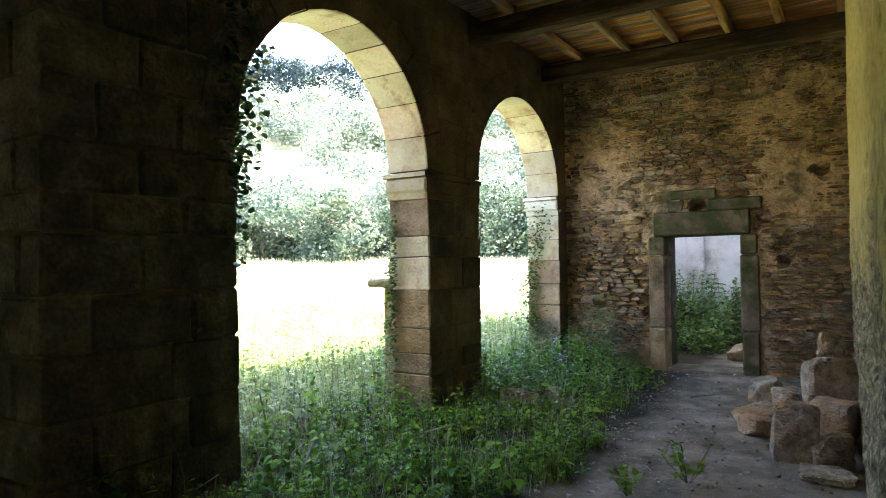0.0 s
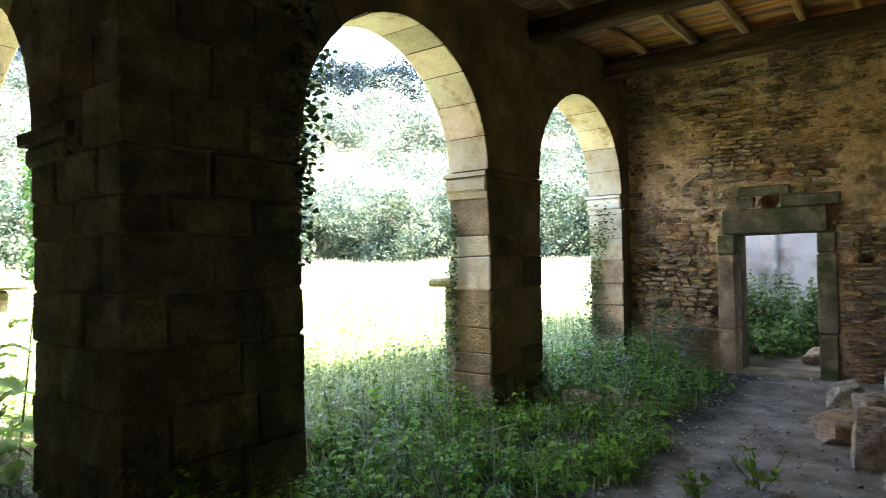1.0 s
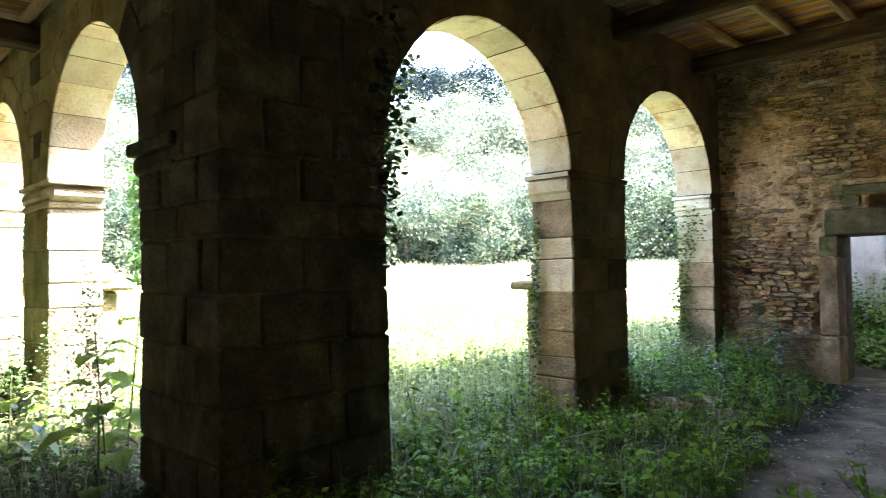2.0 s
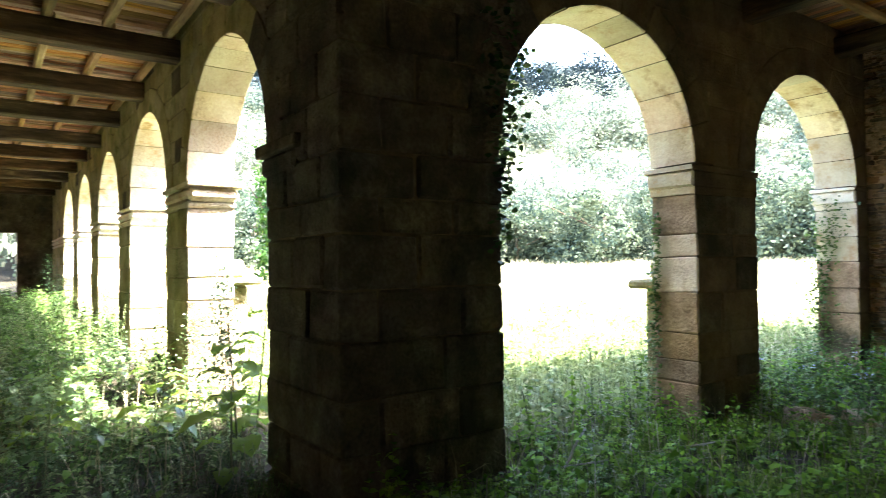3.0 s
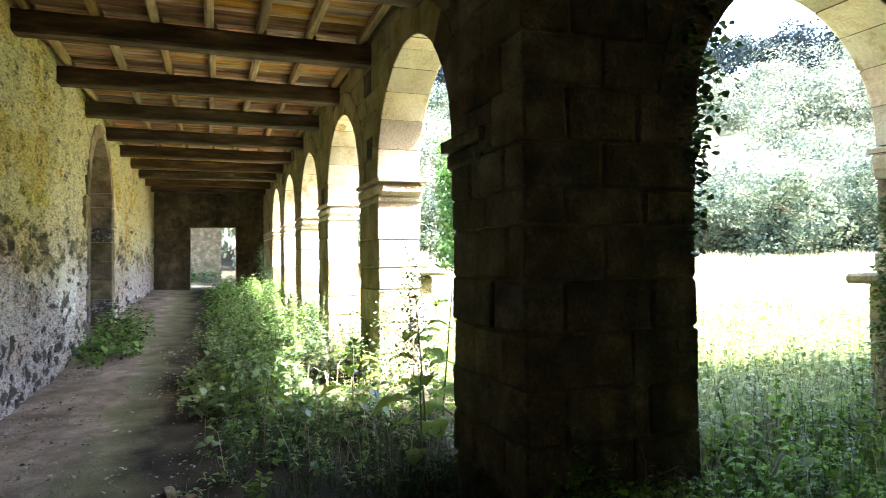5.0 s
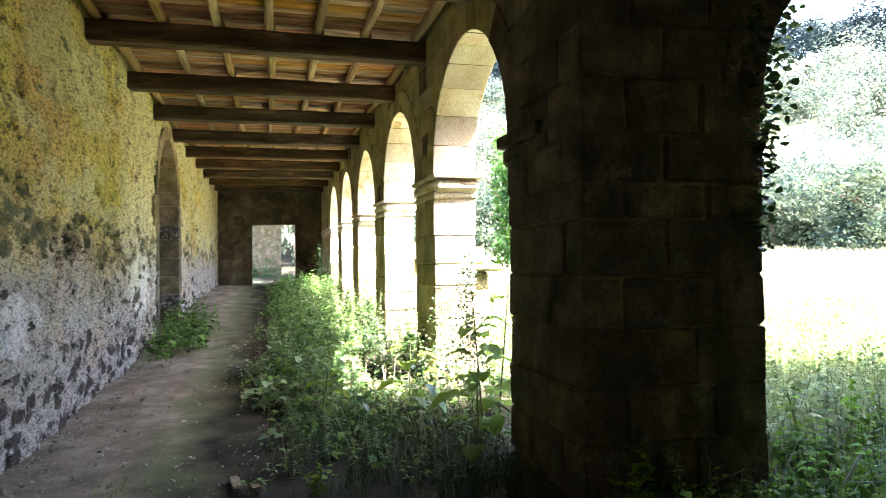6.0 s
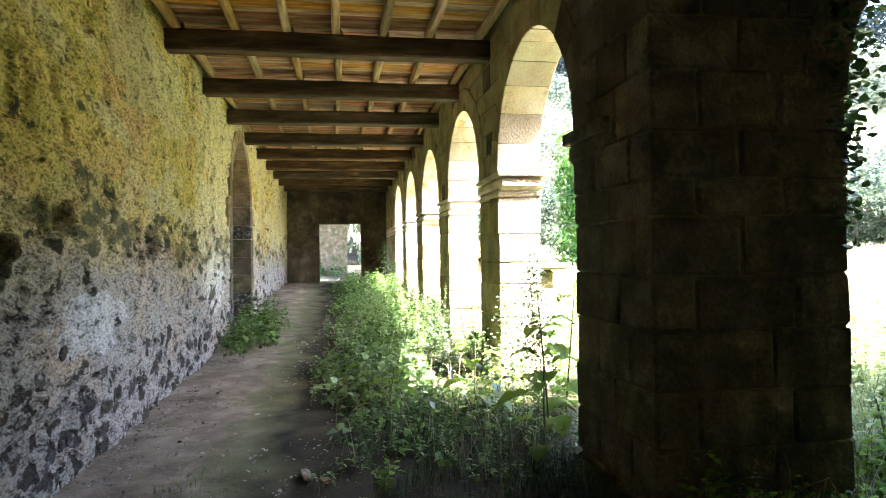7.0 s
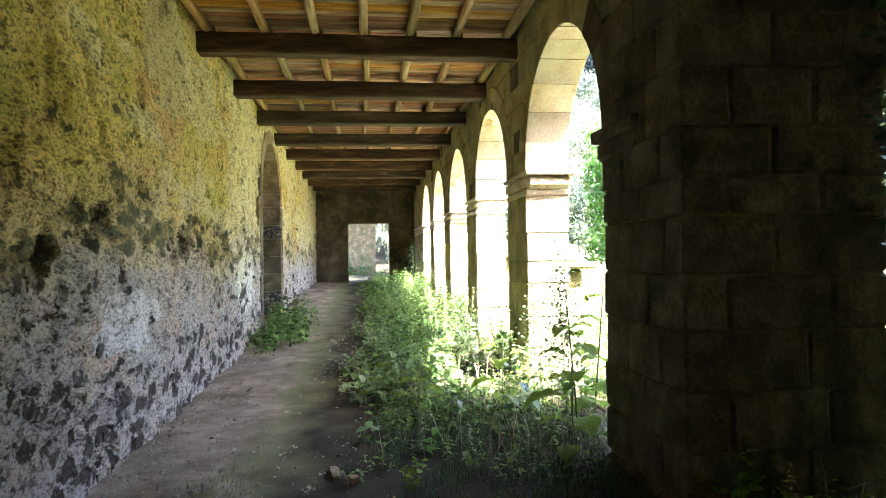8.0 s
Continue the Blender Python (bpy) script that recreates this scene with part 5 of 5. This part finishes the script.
for j in range(5):
    g.leaves(np.stack([x, y, zf], -1) + rngv.normal(0, 0.02, (len(x), 3)), rngv.uniform(0, 6.28, len(x)), rngv.uniform(-0.2, 0.9, len(x)), np.full(len(x), 0.035), np.full(len(x), 0.03))
tagged(part("borage_flowers", g.mesh("borage_flowers", M_FLOWER), M_FLOWER), "small pale blue flowers above the herbs", "flowers", kind="stuff")

x, y = scatter(rngv, -0.6, 2.3, 0.3, 7.8, 40, low_n)
grass("dry_stalks_north_walk", x, y, 0.42, 0.006, 158, M_STRAW, "dry bleached stalks among the herbs")
x, y = scatter(rngv, -8, -0.6, -2.2, 0.1, 22, strip_w)
grass("dry_stalks_west_walk", x, y, 0.55, 0.006, 159, M_STRAW, "dry bleached stalks among the nettles")

# garth edge: sunlit tall herbs close to the arches
def garth(x, y):
    return ((x < -0.6) & (y > 0.6) & ~in_pier(x, y)) * 1.0

x, y = scatter(rngv, -7.5, -0.55, 0.6, 11, 24, garth)
h = (0.35 + 0.35 * wob(x, y)) * rngv.uniform(0.7, 1.2, len(x))
herbs("garth_herbs", x, y, h, 0.11, 181, M_GARTH, "bright green herbs and weeds at the edge of the garth", gap=0.08)
x, y = scatter(rngv, -19.5, -7.5, 0.6, 5, 7, garth)
h = (0.5 + 0.4 * wob(x, y)) * rngv.uniform(0.7, 1.2, len(x))
herbs("garth_herbs_west", x, y, h, 0.13, 191, M_GARTH, "sunlit weeds outside the west arches", gap=0.1)
x, y = scatter(rngv, -14, -0.55, 0.6, 16, 420, garth)
grass("garth_grass", x, y, 0.45, 0.009, 195, M_GARTH, "tall grass of the garth near the arches")

# meadow
n = 150000
d = 6 + 36 * np.sqrt(rngv.uniform(0, 1, n))
a = rngv.uniform(radians(88), radians(184), n)
x, y = 1 + d * np.cos(a), 0.5 + d * np.sin(a)
k = (x < -0.8) & (y > 0.8)
x, y, d = x[k], y[k], d[k]
grass("meadow", x, y, 0.35 + 0.012 * d, 0.012 + 0.0016 * d, 201, M_MEADOW, "sun-bleached tall meadow grass")

# room past the north doorway
x, y = scatter(rngv, 0.0, 4.6, 8.95, 12.3, 46, lambda x, y: smooth01((y - 9.25 - 2.0 * np.exp(-((x - 2.5) / 0.4) ** 2)) / 0.5))
h = (0.45 + 0.9 * smooth01((y - 9.5) / 2.0)) * (0.6 + 0.5 * wob(x, y))
herbs("room_undergrowth", x, y, h, 0.13, 211, M_NETTLE, "thick green undergrowth filling the roofless room", gap=0.09)
x, y = scatter(rngv, -31, -27.5, -6, 2.5, 16, lambda x, y: smooth01((-28.6 - x) / 0.8 + 0 * y) * (y < -1.6))
herbs("yard_undergrowth", x, y, 0.3 + 0.5 * rngv.uniform(0, 1, len(x)), 0.2, 215, M_IVY, "ivy and weeds at the foot of the yard wall", gap=0.16)


# ---------- single plants ----------
def burdock(x, y, h, seed, n=9, size=0.34):
    """Tall plant with big drooping leaves on a stout stem."""
    thing = empty("burdock", (x, y, float(ground_z(x, y))))
    tagged(thing, "tall burdock with big drooping insect-eaten leaves", "plant", "burdocks")
    rng = np.random.default_rng(seed)
    z = float(ground_z(x, y))
    s = Leafage(seed)
    top = np.array([x + rng.normal(0, 0.06), y + rng.normal(0, 0.06), z + h])
    s.stems(np.array([[x, y, z - 0.05]]), top[None], np.array([0.014]))
    part("stem", s.mesh("stem", M_STEM), M_STEM, thing)
    for i in range(n):
        t = 0.15 + 0.8 * i / n
        base = np.array([x, y, z]) * (1 - t) + top * t
        phi = 2.4 * i + rng.normal(0, 0.3)
        L = size * (1.15 - 0.6 * t) * rng.uniform(0.8, 1.15)
        W = L * 0.48
        d = np.array([math.cos(phi), math.sin(phi), 0])
        sd = np.array([-math.sin(phi), math.cos(phi), 0])
        vs, fs = [], []
        m = 7
        for k in range(m):
            u = k / (m - 1)
            c = base + d * (0.08 + L * u * 0.9) + np.array([0, 0, 1]) * (0.10 * L + L * (0.45 * u - 0.62 * u * u))
            w = W * math.sin(math.pi * min(0.06 + u * 0.94, 1)) ** 0.7 * 0.62 * (1 + 0.12 * math.sin(5 * k + i))
            for q in (-1, -0.5, 0, 0.5, 1):
                vs.append(c + sd * w * q + np.array([0, 0, 1]) * (abs(q) * w * 0.22 + 0.012 * math.sin(3 * k + 4 * q)))
        for k in range(m - 1):
            for q in range(4):
                a = k * 5 + q
                if rng.uniform() > 0.06:
                    fs.append((a, a + 1, a + 6, a + 5))
        me = mesh_of("leaf", vs, fs, M_BROAD)
        for p in me.polygons:
            p.use_smooth = True
        part("leaf", me, M_BROAD, thing)
    return thing


burdock(-1.72, -0.12, 1.2, 5, 12, 0.42)
burdock(-2.25, 0.2, 1.4, 6, 11, 0.42)
burdock(-3.0, -0.55, 0.75, 7, 8, 0.42)
burdock(-4.6, -1.1, 0.55, 10, 7, 0.30)
burdock(-2.9, -1.5, 0.5, 11, 7, 0.28)
burdock(-3.9, -1.75, 0.42, 12, 6, 0.24)
burdock(-0.35, 2.1, 0.55, 8, 6, 0.2)
burdock(-1.2, -0.35, 0.75, 9, 6, 0.26)
burdock(0.15, 2.5, 0.3, 13, 7, 0.22)
burdock(0.55, 2.0, 0.25, 14, 6, 0.18)
burdock(0.9, 3.3, 0.22, 15, 7, 0.17)
burdock(-0.2, 3.2, 0.4, 16, 8, 0.22)
burdock(1.25, 2.35, 0.2, 17, 6, 0.15)


def seed_stalk(x, y, h, seed, label="tall feathery flowering weed", n=480):
    thing = empty("seed_stalk", (x, y, float(ground_z(x, y))))
    tagged(thing, label, "plant", "flowering stalks")
    rng = np.random.default_rng(seed)
    z = float(ground_z(x, y))
    s, g = Leafage(seed), Leafage(seed + 1)
    A, B = np.array([[x, y, z - 0.05]]), np.array([[x + rng.normal(0, 0.08), y + rng.normal(0, 0.08), z + h]])
    s.stems(A, B, np.array([0.005]))
    t = rng.uniform(0.3, 1, n)
    base = A + (B - A) * t[:, None]
    off = rng.normal(0, 1, (n, 3)) * (0.03 + 0.13 * (1.05 - t))[:, None] * np.array([1, 1, 0.5])
    s.stems(base[:60], base[:60] + off[:60], np.full(60, 0.003))
    g.leaves(base + off, rng.uniform(0, 6.28, n), rng.normal(0.3, 0.5, n), rng.uniform(0.02, 0.07, n) * (1.4 - t), rng.uniform(0.012, 0.04, n))
    part("stem", s.mesh("stem", M_STEM), M_STEM, thing)
    tagged(part("flower_head", g.mesh("flower_head", M_BLUEGREEN), M_BLUEGREEN, thing), kind="stuff")
    return thing


for i, (sx, sy, sh) in enumerate(((-1.95, -0.15, 1.75), (-2.15, -0.05, 1.6), (-13.5, -0.7, 1.65), (-12.9, -0.6, 1.2), (-7.3, -0.35, 1.25), (-5.6, -0.6, 0.95), (-3.4, -0.1, 1.2))):
    seed_stalk(sx, sy, sh, 300 + i * 3)
seed_stalk(0.55, 7.75, 1.1, 340, "tall leafy weed climbing by the rubble wall")
seed_stalk(0.85, 7.7, 0.9, 343, "tall leafy weed climbing by the rubble wall")


def sapling(x, y, h, seed):
    thing = empty("sapling", (x, y, float(ground_z(x, y))))
    tagged(thing, "small bright green sapling sprouting from the earth path", "plant", "saplings")
    g, s = Leafage(seed), Leafage(seed + 1)
    z = float(ground_z(x, y))
    rng = g.rng
    for i in range(7):
        tip = np.array([x + rng.normal(0, 0.12), y + rng.normal(0, 0.12), z + h * rng.uniform(0.5, 1)])
        s.stems(np.array([[x, y, z - 0.02]]), tip[None], np.array([0.004]))
        k = 7
        P = np.array([x, y, z]) + (tip - np.array([x, y, z])) * rng.uniform(0.3, 1, k)[:, None]
        g.leaves(P, rng.uniform(0, 6.28, k), rng.normal(0.1, 0.4, k), rng.uniform(0.05, 0.09, k), rng.uniform(0.03, 0.06, k))
    part("stem", s.mesh("stem", M_STEM), M_STEM, thing)
    part("leaves", g.mesh("leaves", M_BROAD), M_BROAD, thing)


sapling(2.88, 3.2, 0.36, 401)
sapling(2.55, 2.75, 0.22, 403)
sapling(0.95, 7.2, 0.6, 405)
sapling(-0.75, -1.65, 0.25, 407)


def ivy(name, pts_fn, n, seed, label, size=0.06, mat=M_IVY):
    """Ivy clinging to masonry: leaves and a few woody runners."""
    g = Leafage(seed)
    rng = g.rng
    P, phi = pts_fn(rng, n)
    g.leaves(P, phi, rng.normal(-0.4, 0.5, n), rng.uniform(0.6, 1.3, n) * size, rng.uniform(0.8, 1.4, n) * size * 1.05, 0.1)
    thing = part(name, g.mesh(name, mat), mat)
    return tagged(thing, label, "ivy", "ivy on the piers", "stuff")


def ivy_corner(rng, n):
    z = 1.7 + 2.3 * rng.beta(2.0, 1.6, n)
    out = np.abs(rng.normal(0, 1, n)) * (0.05 + 0.09 * np.clip((z - 2.2) / 0.8, 0, 1) * np.clip((4.0 - z) / 0.6, 0, 1))
    return np.stack([-np.abs(rng.normal(0.12, 0.2, n)) + 0.03, 1.45 + out, z], -1), rng.normal(1.4, 0.8, n)


def ivy_inner(rng, n):
    z = 1.7 + 2.0 * rng.uniform(0, 1, n)
    return np.stack([0.02 + np.abs(rng.normal(0, 0.025, n)), 1.42 - np.abs(rng.normal(0, 0.09, n)), z], -1), rng.normal(0, 0.8, n)


def ivy_pier_n(rng, n):
    z = 0.3 + 2.0 * rng.beta(1.4, 1.6, n)
    x = -0.42 - np.abs(rng.normal(0, 0.2, n)) * np.clip(1.9 - z, 0.25, 1)
    return np.stack([x, 4.03 - np.abs(rng.normal(0, 0.03, n)) + 0.25 * (x < -0.6), z], -1), rng.normal(-1.6, 0.8, n)


def ivy_end(rng, n):
    z = 0.3 + 2.3 * rng.beta(1.5, 1.3, n)
    x = -0.5 - rng.normal(0, 0.10, n) + 0.3 * np.clip(z - 1.3, 0, 1) * rng.uniform(0, 1, n)
    return np.stack([x, 7.8 - np.abs(rng.normal(0, 0.03, n)), z], -1), rng.normal(-1.6, 0.8, n)


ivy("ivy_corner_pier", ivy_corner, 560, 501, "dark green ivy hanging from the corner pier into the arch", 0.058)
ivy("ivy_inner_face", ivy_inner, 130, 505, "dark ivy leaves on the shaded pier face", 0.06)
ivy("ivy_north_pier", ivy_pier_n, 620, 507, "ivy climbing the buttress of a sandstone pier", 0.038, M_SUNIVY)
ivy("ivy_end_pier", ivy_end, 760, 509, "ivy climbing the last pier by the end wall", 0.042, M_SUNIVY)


def stick(ax, ay, az, bx, by, bz, r, seed):
    bm = bmesh.new()
    n = 7
    A, B = Vector((ax, ay, az)), Vector((bx, by, bz))
    q = (B - A).to_track_quat("Z", "Y")
    rings = []
    for i in range(n):
        t = i / (n - 1)
        c = A.lerp(B, t) + Vector((noise.noise(Vector((t * 2, seed, 0))), noise.noise(Vector((t * 2, seed, 5))), 0)) * 0.03
        rings.append([bm.verts.new(c + q @ Vector((math.cos(k * 1.0472) * r * (1 - 0.4 * t), math.sin(k * 1.0472) * r * (1 - 0.4 * t), 0))) for k in range(6)])
    for a, b in zip(rings[:-1], rings[1:]):
        for j in range(6):
            bm.faces.new((a[j], a[(j + 1) % 6], b[(j + 1) % 6], b[j]))
    bm.faces.new(rings[0][::-1])
    bm.faces.new(rings[-1])
    return tagged(part("stick", bm, M_STICK), "dry bleached stick lying in the weeds", "stick", "dry sticks")


stick(0.22, 1.78, 0.02, 0.30, 2.0, 0.36, 0.012, 1)
stick(0.05, 1.55, 0.03, 0.45, 2.15, 0.14, 0.010, 2)
stick(0.35, 3.0, 0.04, 0.7, 3.5, 0.12, 0.008, 3)
stick(2.3, 6.2, 0.02, 2.6, 6.5, 0.04, 0.010, 4)


# ---------- trees ----------
def crown_points(rng, n, c, r):
    v = rng.normal(0, 1, (n, 3))
    v /= np.linalg.norm(v, axis=1)[:, None]
    lump = 1 + 0.22 * np.sin(v[:, 0] * 5 + c[0]) * np.sin(v[:, 1] * 5 + c[1]) + 0.15 * np.sin(v[:, 2] * 7 + c[0])
    return np.array(c) + v * np.array(r) * (lump * rng.uniform(0.55, 1.05, n) ** 0.6)[:, None], v


def tree(x, y, h, r, seed, n=2600, leaf=0.2, label="leafy green tree at the edge of the meadow", low=0.0, mat=None):
    z = float(ground_z(x, y))
    thing = empty("tree", (x, y, z))
    tagged(thing, label, "tree", "trees round the meadow")
    rng = np.random.default_rng(seed)
    bm = bmesh.new()
    for k in range(5):
        base = Vector((x, y, z - 0.2)) if k == 0 else Vector((x, y, z + h * (0.2 + 0.08 * k)))
        tip = Vector((x + rng.normal(0, 0.1), y + rng.normal(0, 0.1), z + h * 0.75)) if k == 0 else base + Vector((rng.normal(0, r * 0.5), rng.normal(0, r * 0.5), h * 0.3))
        rad = 0.05 * h * (0.6 if k == 0 else 0.25)
        m = bmesh.ops.create_cone(bm, cap_ends=True, segments=7, radius1=rad, radius2=rad * 0.3, depth=(tip - base).length)
        mat4 = Matrix.Translation((base + tip) / 2) @ (tip - base).to_track_quat("Z", "Y").to_matrix().to_4x4()
        bmesh.ops.transform(bm, matrix=mat4, verts=m["verts"])
    part("trunk", bm, M_BARK, thing)
    g = Leafage(seed)
    blobs = 30
    for b in range(blobs):
        c = (x + rng.normal(0, r * 0.45), y + rng.normal(0, r * 0.45), z + h * rng.uniform(low, 0.8))
        k = rng.uniform(0.22, 0.42)
        P, v = crown_points(rng, n // blobs, c, (r * k, r * k, h * k * 0.5))
        g.flakes(P, v, rng.uniform(0.5, 1.2, len(P)) * leaf * 0.6)
    part("crown", g.mesh("crown", mat or M_TREE), mat or M_TREE, thing)
    return thing


rngt = np.random.default_rng(9)
tree(-20.5, 7.6, 6.5, 1.8, 600, 7000, 0.2, "fresh green tree standing past the west arches", mat=M_GREENTREE)
# tree added to shade the yard wall; crown kept above the doorway view
tree(-29.2, -0.25, 10.0, 3.6, 601, 16000, 0.5, "added tree, mostly out of view, that shades the yard beyond the far doorway", 0.5, M_GREENTREE)
for i in range(18):
    a = radians(95 + i * 4.7 + rngt.normal(0, 1.5))
    d = 41 + rngt.uniform(-2, 4)
    tree(1 + d * math.cos(a), d * math.sin(a), rngt.uniform(4.8, 7.6), rngt.uniform(3.2, 4.8), 610 + i, 9000, 0.24)


def woods(name, n, d0, d1, seed, mat, leaf, each, label, span=((104, 149), (151, 180))):
    """Rounded crowns packed over the hillside, each a shell of outward-facing leaf clumps."""
    g = Leafage(seed)
    rng = g.rng
    for i in range(n):
        a = radians(rng.uniform(*span[0 if rng.uniform() < 0.62 else 1]))
        d = math.sqrt(rng.uniform(d0 * d0, d1 * d1))
        x, y = 1 + d * math.cos(a), d * math.sin(a)
        r = rng.uniform(2.4, 5.0)
        for b in range(4):
            q = r * rng.uniform(0.45, 0.75)
            c = (x + rng.normal(0, r * 0.4), y + rng.normal(0, r * 0.4), float(ground_z(x, y)) + r * rng.uniform(0.5, 1.3))
            P, v = crown_points(rng, each // 4, c, (q, q, q))
            keep = v[:, 2] > -0.5
            g.flakes(P[keep], v[keep], rng.uniform(0.5, 1.3, keep.sum()) * leaf, 0.35)
    return tagged(part(name, g.mesh(name, mat), mat), label, "woods", kind="stuff")


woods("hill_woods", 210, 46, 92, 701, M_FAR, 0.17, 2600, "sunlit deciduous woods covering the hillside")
woods("far_woods", 110, 96, 116, 703, M_BELT, 0.28, 1400, "darker belt of woods across the hill")
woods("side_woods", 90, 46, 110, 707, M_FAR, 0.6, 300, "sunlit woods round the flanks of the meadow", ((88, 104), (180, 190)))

# ---------- litter on the path ----------
def litter():
    """Grit, chips and dead leaves strewn over the earth."""
    rng = np.random.default_rng(55)
    n = 9000
    x = np.concatenate([rng.uniform(-9, 3.8, n // 2), rng.uniform(1.6, 3.9, n // 2)])
    y = np.concatenate([rng.uniform(-3.95, -1.8, n // 2), rng.uniform(-1.5, 8.0, n // 2)])
    near = rng.uniform(0, 1, n // 2) < 0.5
    y[:n // 2][near] = -3.95 + np.abs(rng.normal(0, 0.3, near.sum()))
    g = Leafage(56)
    size = 0.006 + 0.028 * rng.random(n) ** 4
    z = ground_z(x, y) + 0.012
    for k in range(2):
        g.leaves(np.stack([x, y, z], -1), rng.uniform(0, 6.28, n), rng.normal(0.1, 0.3, n), size * 1.4, size * 1.2, 0.4)
    tagged(part("path_litter", g.mesh("path_litter", M_LITTER), M_LITTER), "stone chips and dead leaves strewn on the earth path", "litter", kind="stuff")


litter()

# ---------- stones of the walls ----------
def stone_meshes(n, seed, mat):
    """Unit stones, one face outwards along -y: a chamfered, irregular outline."""
    out = []
    rng = random.Random(seed)
    for i in range(n):
        k = 7
        ring = []
        for j in range(k):
            a = 6.2832 * (j + rng.uniform(-0.25, 0.25)) / k
            c, s = math.cos(a), math.sin(a)
            m = max(abs(c), abs(s)) * rng.uniform(0.92, 1.12)
            ring.append((0.5 * c / m, 0.5 * s / m))
        q = [(u * rng.uniform(0.84, 0.95), w * rng.uniform(0.78, 0.93)) for u, w in ring]
        vs = [(u, 0.5, w) for u, w in ring] + [(u, -0.34 + rng.uniform(-0.08, 0.08), w) for u, w in ring] + [(u, -0.46 + rng.uniform(-0.12, 0.05), w) for u, w in q] + [(0, -0.5, 0)]
        fs = []
        for L in range(2):
            for j in range(k):
                fs.append((L * k + j, L * k + (j + 1) % k, L * k + k + (j + 1) % k, L * k + k + j))
        fs += [(2 * k + j, 2 * k + (j + 1) % k, 3 * k) for j in range(k)]
        me = mesh_of("stone", vs, fs, mat)
        out.append(me)
    return out


def rubble_north():
    rng = random.Random(21)
    shapes = stone_meshes(26, 5, M_RUBBLE)
    nooks = ((0.342, 1.54, 0.11, 0.07), (0.52, 0.95, 0.07, 0.05), (3.19, 1.62, 0.1, 0.06), (3.62, 2.86, 0.12, 0.06), (2.02, 2.48, 0.13, 0.08))
    shut = ((1.32, 2.86, -1, 2.0), (1.38, 2.78, 1.9, 2.385), (2.16, 2.94, 2.38, 2.56), (1.64, 2.34, 2.55, 2.70), (1.66, 1.88, 2.38, 2.56))
    spots = []
    z = -0.12
    while z < 4.75:
        h = rng.choice((0.025, 0.03, 0.04, 0.045, 0.06, 0.085)) * (0.85 if z < 1.6 else 1.1)
        x = 0.02 - rng.uniform(0, 0.1)
        while x < 3.95:
            w = h * rng.uniform(1.0, 3.8) + rng.choice((0, 0, 0, 0, 0.1))
            zz = z + h / 2 + 0.05 * noise.noise(Vector((x * 1.3, z * 0.6, 4)))
            c = x + w / 2
            bad = any(c + w / 2 > a and c - w / 2 < b and zz + h / 2 > lo and zz - h / 2 < hi for a, b, lo, hi in shut)
            bad = bad or any(abs(c - a) < w / 2 + e * 0.6 and abs(zz - b) < h / 2 + k * 0.6 for a, b, e, k in nooks)
            if not bad and rng.uniform(0, 1) > 0.03:
                spots.append((c, zz, w * 0.95, h * rng.uniform(0.75, 1.0)))
            x += w
        z += h
    spots.sort(key=lambda s: abs(s[0] - 2.1) * 0.6 + abs(s[1] - 1.6))
    vs, fs = [], []
    for i, (c, zz, w, h) in enumerate(spots):
        d = rng.uniform(0.10, 0.17)
        sunk = 0.075 * max(0.0, noise.noise(Vector((c * 0.9, zz * 0.9, 9))) + 0.42 + rng.uniform(-0.25, 0.25)) * (1.0 if zz > 1.75 + 0.3 * math.sin(2 * c) else 0.3)
        m = Matrix.Translation((c, NY + 0.038 + sunk, zz)) @ Matrix.Rotation(rng.uniform(-0.07, 0.07), 4, "Y") @ Matrix.Rotation(rng.uniform(-0.08, 0.08), 4, "Z") @ Matrix.Diagonal((w, d, h, 1))
        me = rng.choice(shapes)
        if i < 300:
            ob = new("stone", me)
            ob.parent = NORTH
            ob.matrix_basis = m
        else:
            k = len(vs)
            vs.extend(tuple(m @ v.co) for v in me.vertices)
            fs.extend(tuple(k + j for j in p.vertices) for p in me.polygons)
    ob = part("rubble_rest", mesh_of("rubble_rest", vs, fs, M_RUBBLE_ISLAND), M_RUBBLE_ISLAND, NORTH)
    tagged(ob, kind="stuff")


rubble_north()


def rubble_south():
    """Bare stones where the plaster has fallen, thickest at the wall's foot."""
    rng = random.Random(33)
    shapes = stone_meshes(16, 8, M_DARKSTONE)
    wall = bpy.data.objects["wall_south"]
    made = 0
    tries = 0
    taken = []
    while made < 260 and tries < 40000:
        tries += 1
        x = rng.uniform(-8.0, 0.4)
        z = 0.0 + 1.1 * rng.random() ** 2.0
        if noise.noise(Vector((x * 0.9, z * 1.2, 2))) * 0.9 + rng.uniform(-0.3, 0.3) < z * 0.8 - 0.45:
            continue
        w = rng.uniform(0.05, 0.12) if rng.random() < 0.45 else rng.uniform(0.14, 0.32)
        if any(abs(x - a) < (w + b) * 0.47 and abs(z - c) < (w + b) * 0.30 for a, c, b in taken):
            continue
        taken.append((x, z, w))
        ob = new("stone", rng.choice(shapes))
        ob.parent = wall
        ob.matrix_basis = Matrix.Translation((x, SOUTH_Y - 0.052 + rng.uniform(-0.012, 0.008), z)) @ Matrix.Rotation(math.pi, 4, "Z") @ Matrix.Rotation(rng.uniform(-0.3, 0.3), 4, "Y") @ Matrix.Diagonal((w, 0.05, w * rng.uniform(0.4, 0.75), 1))
        made += 1


rubble_south()
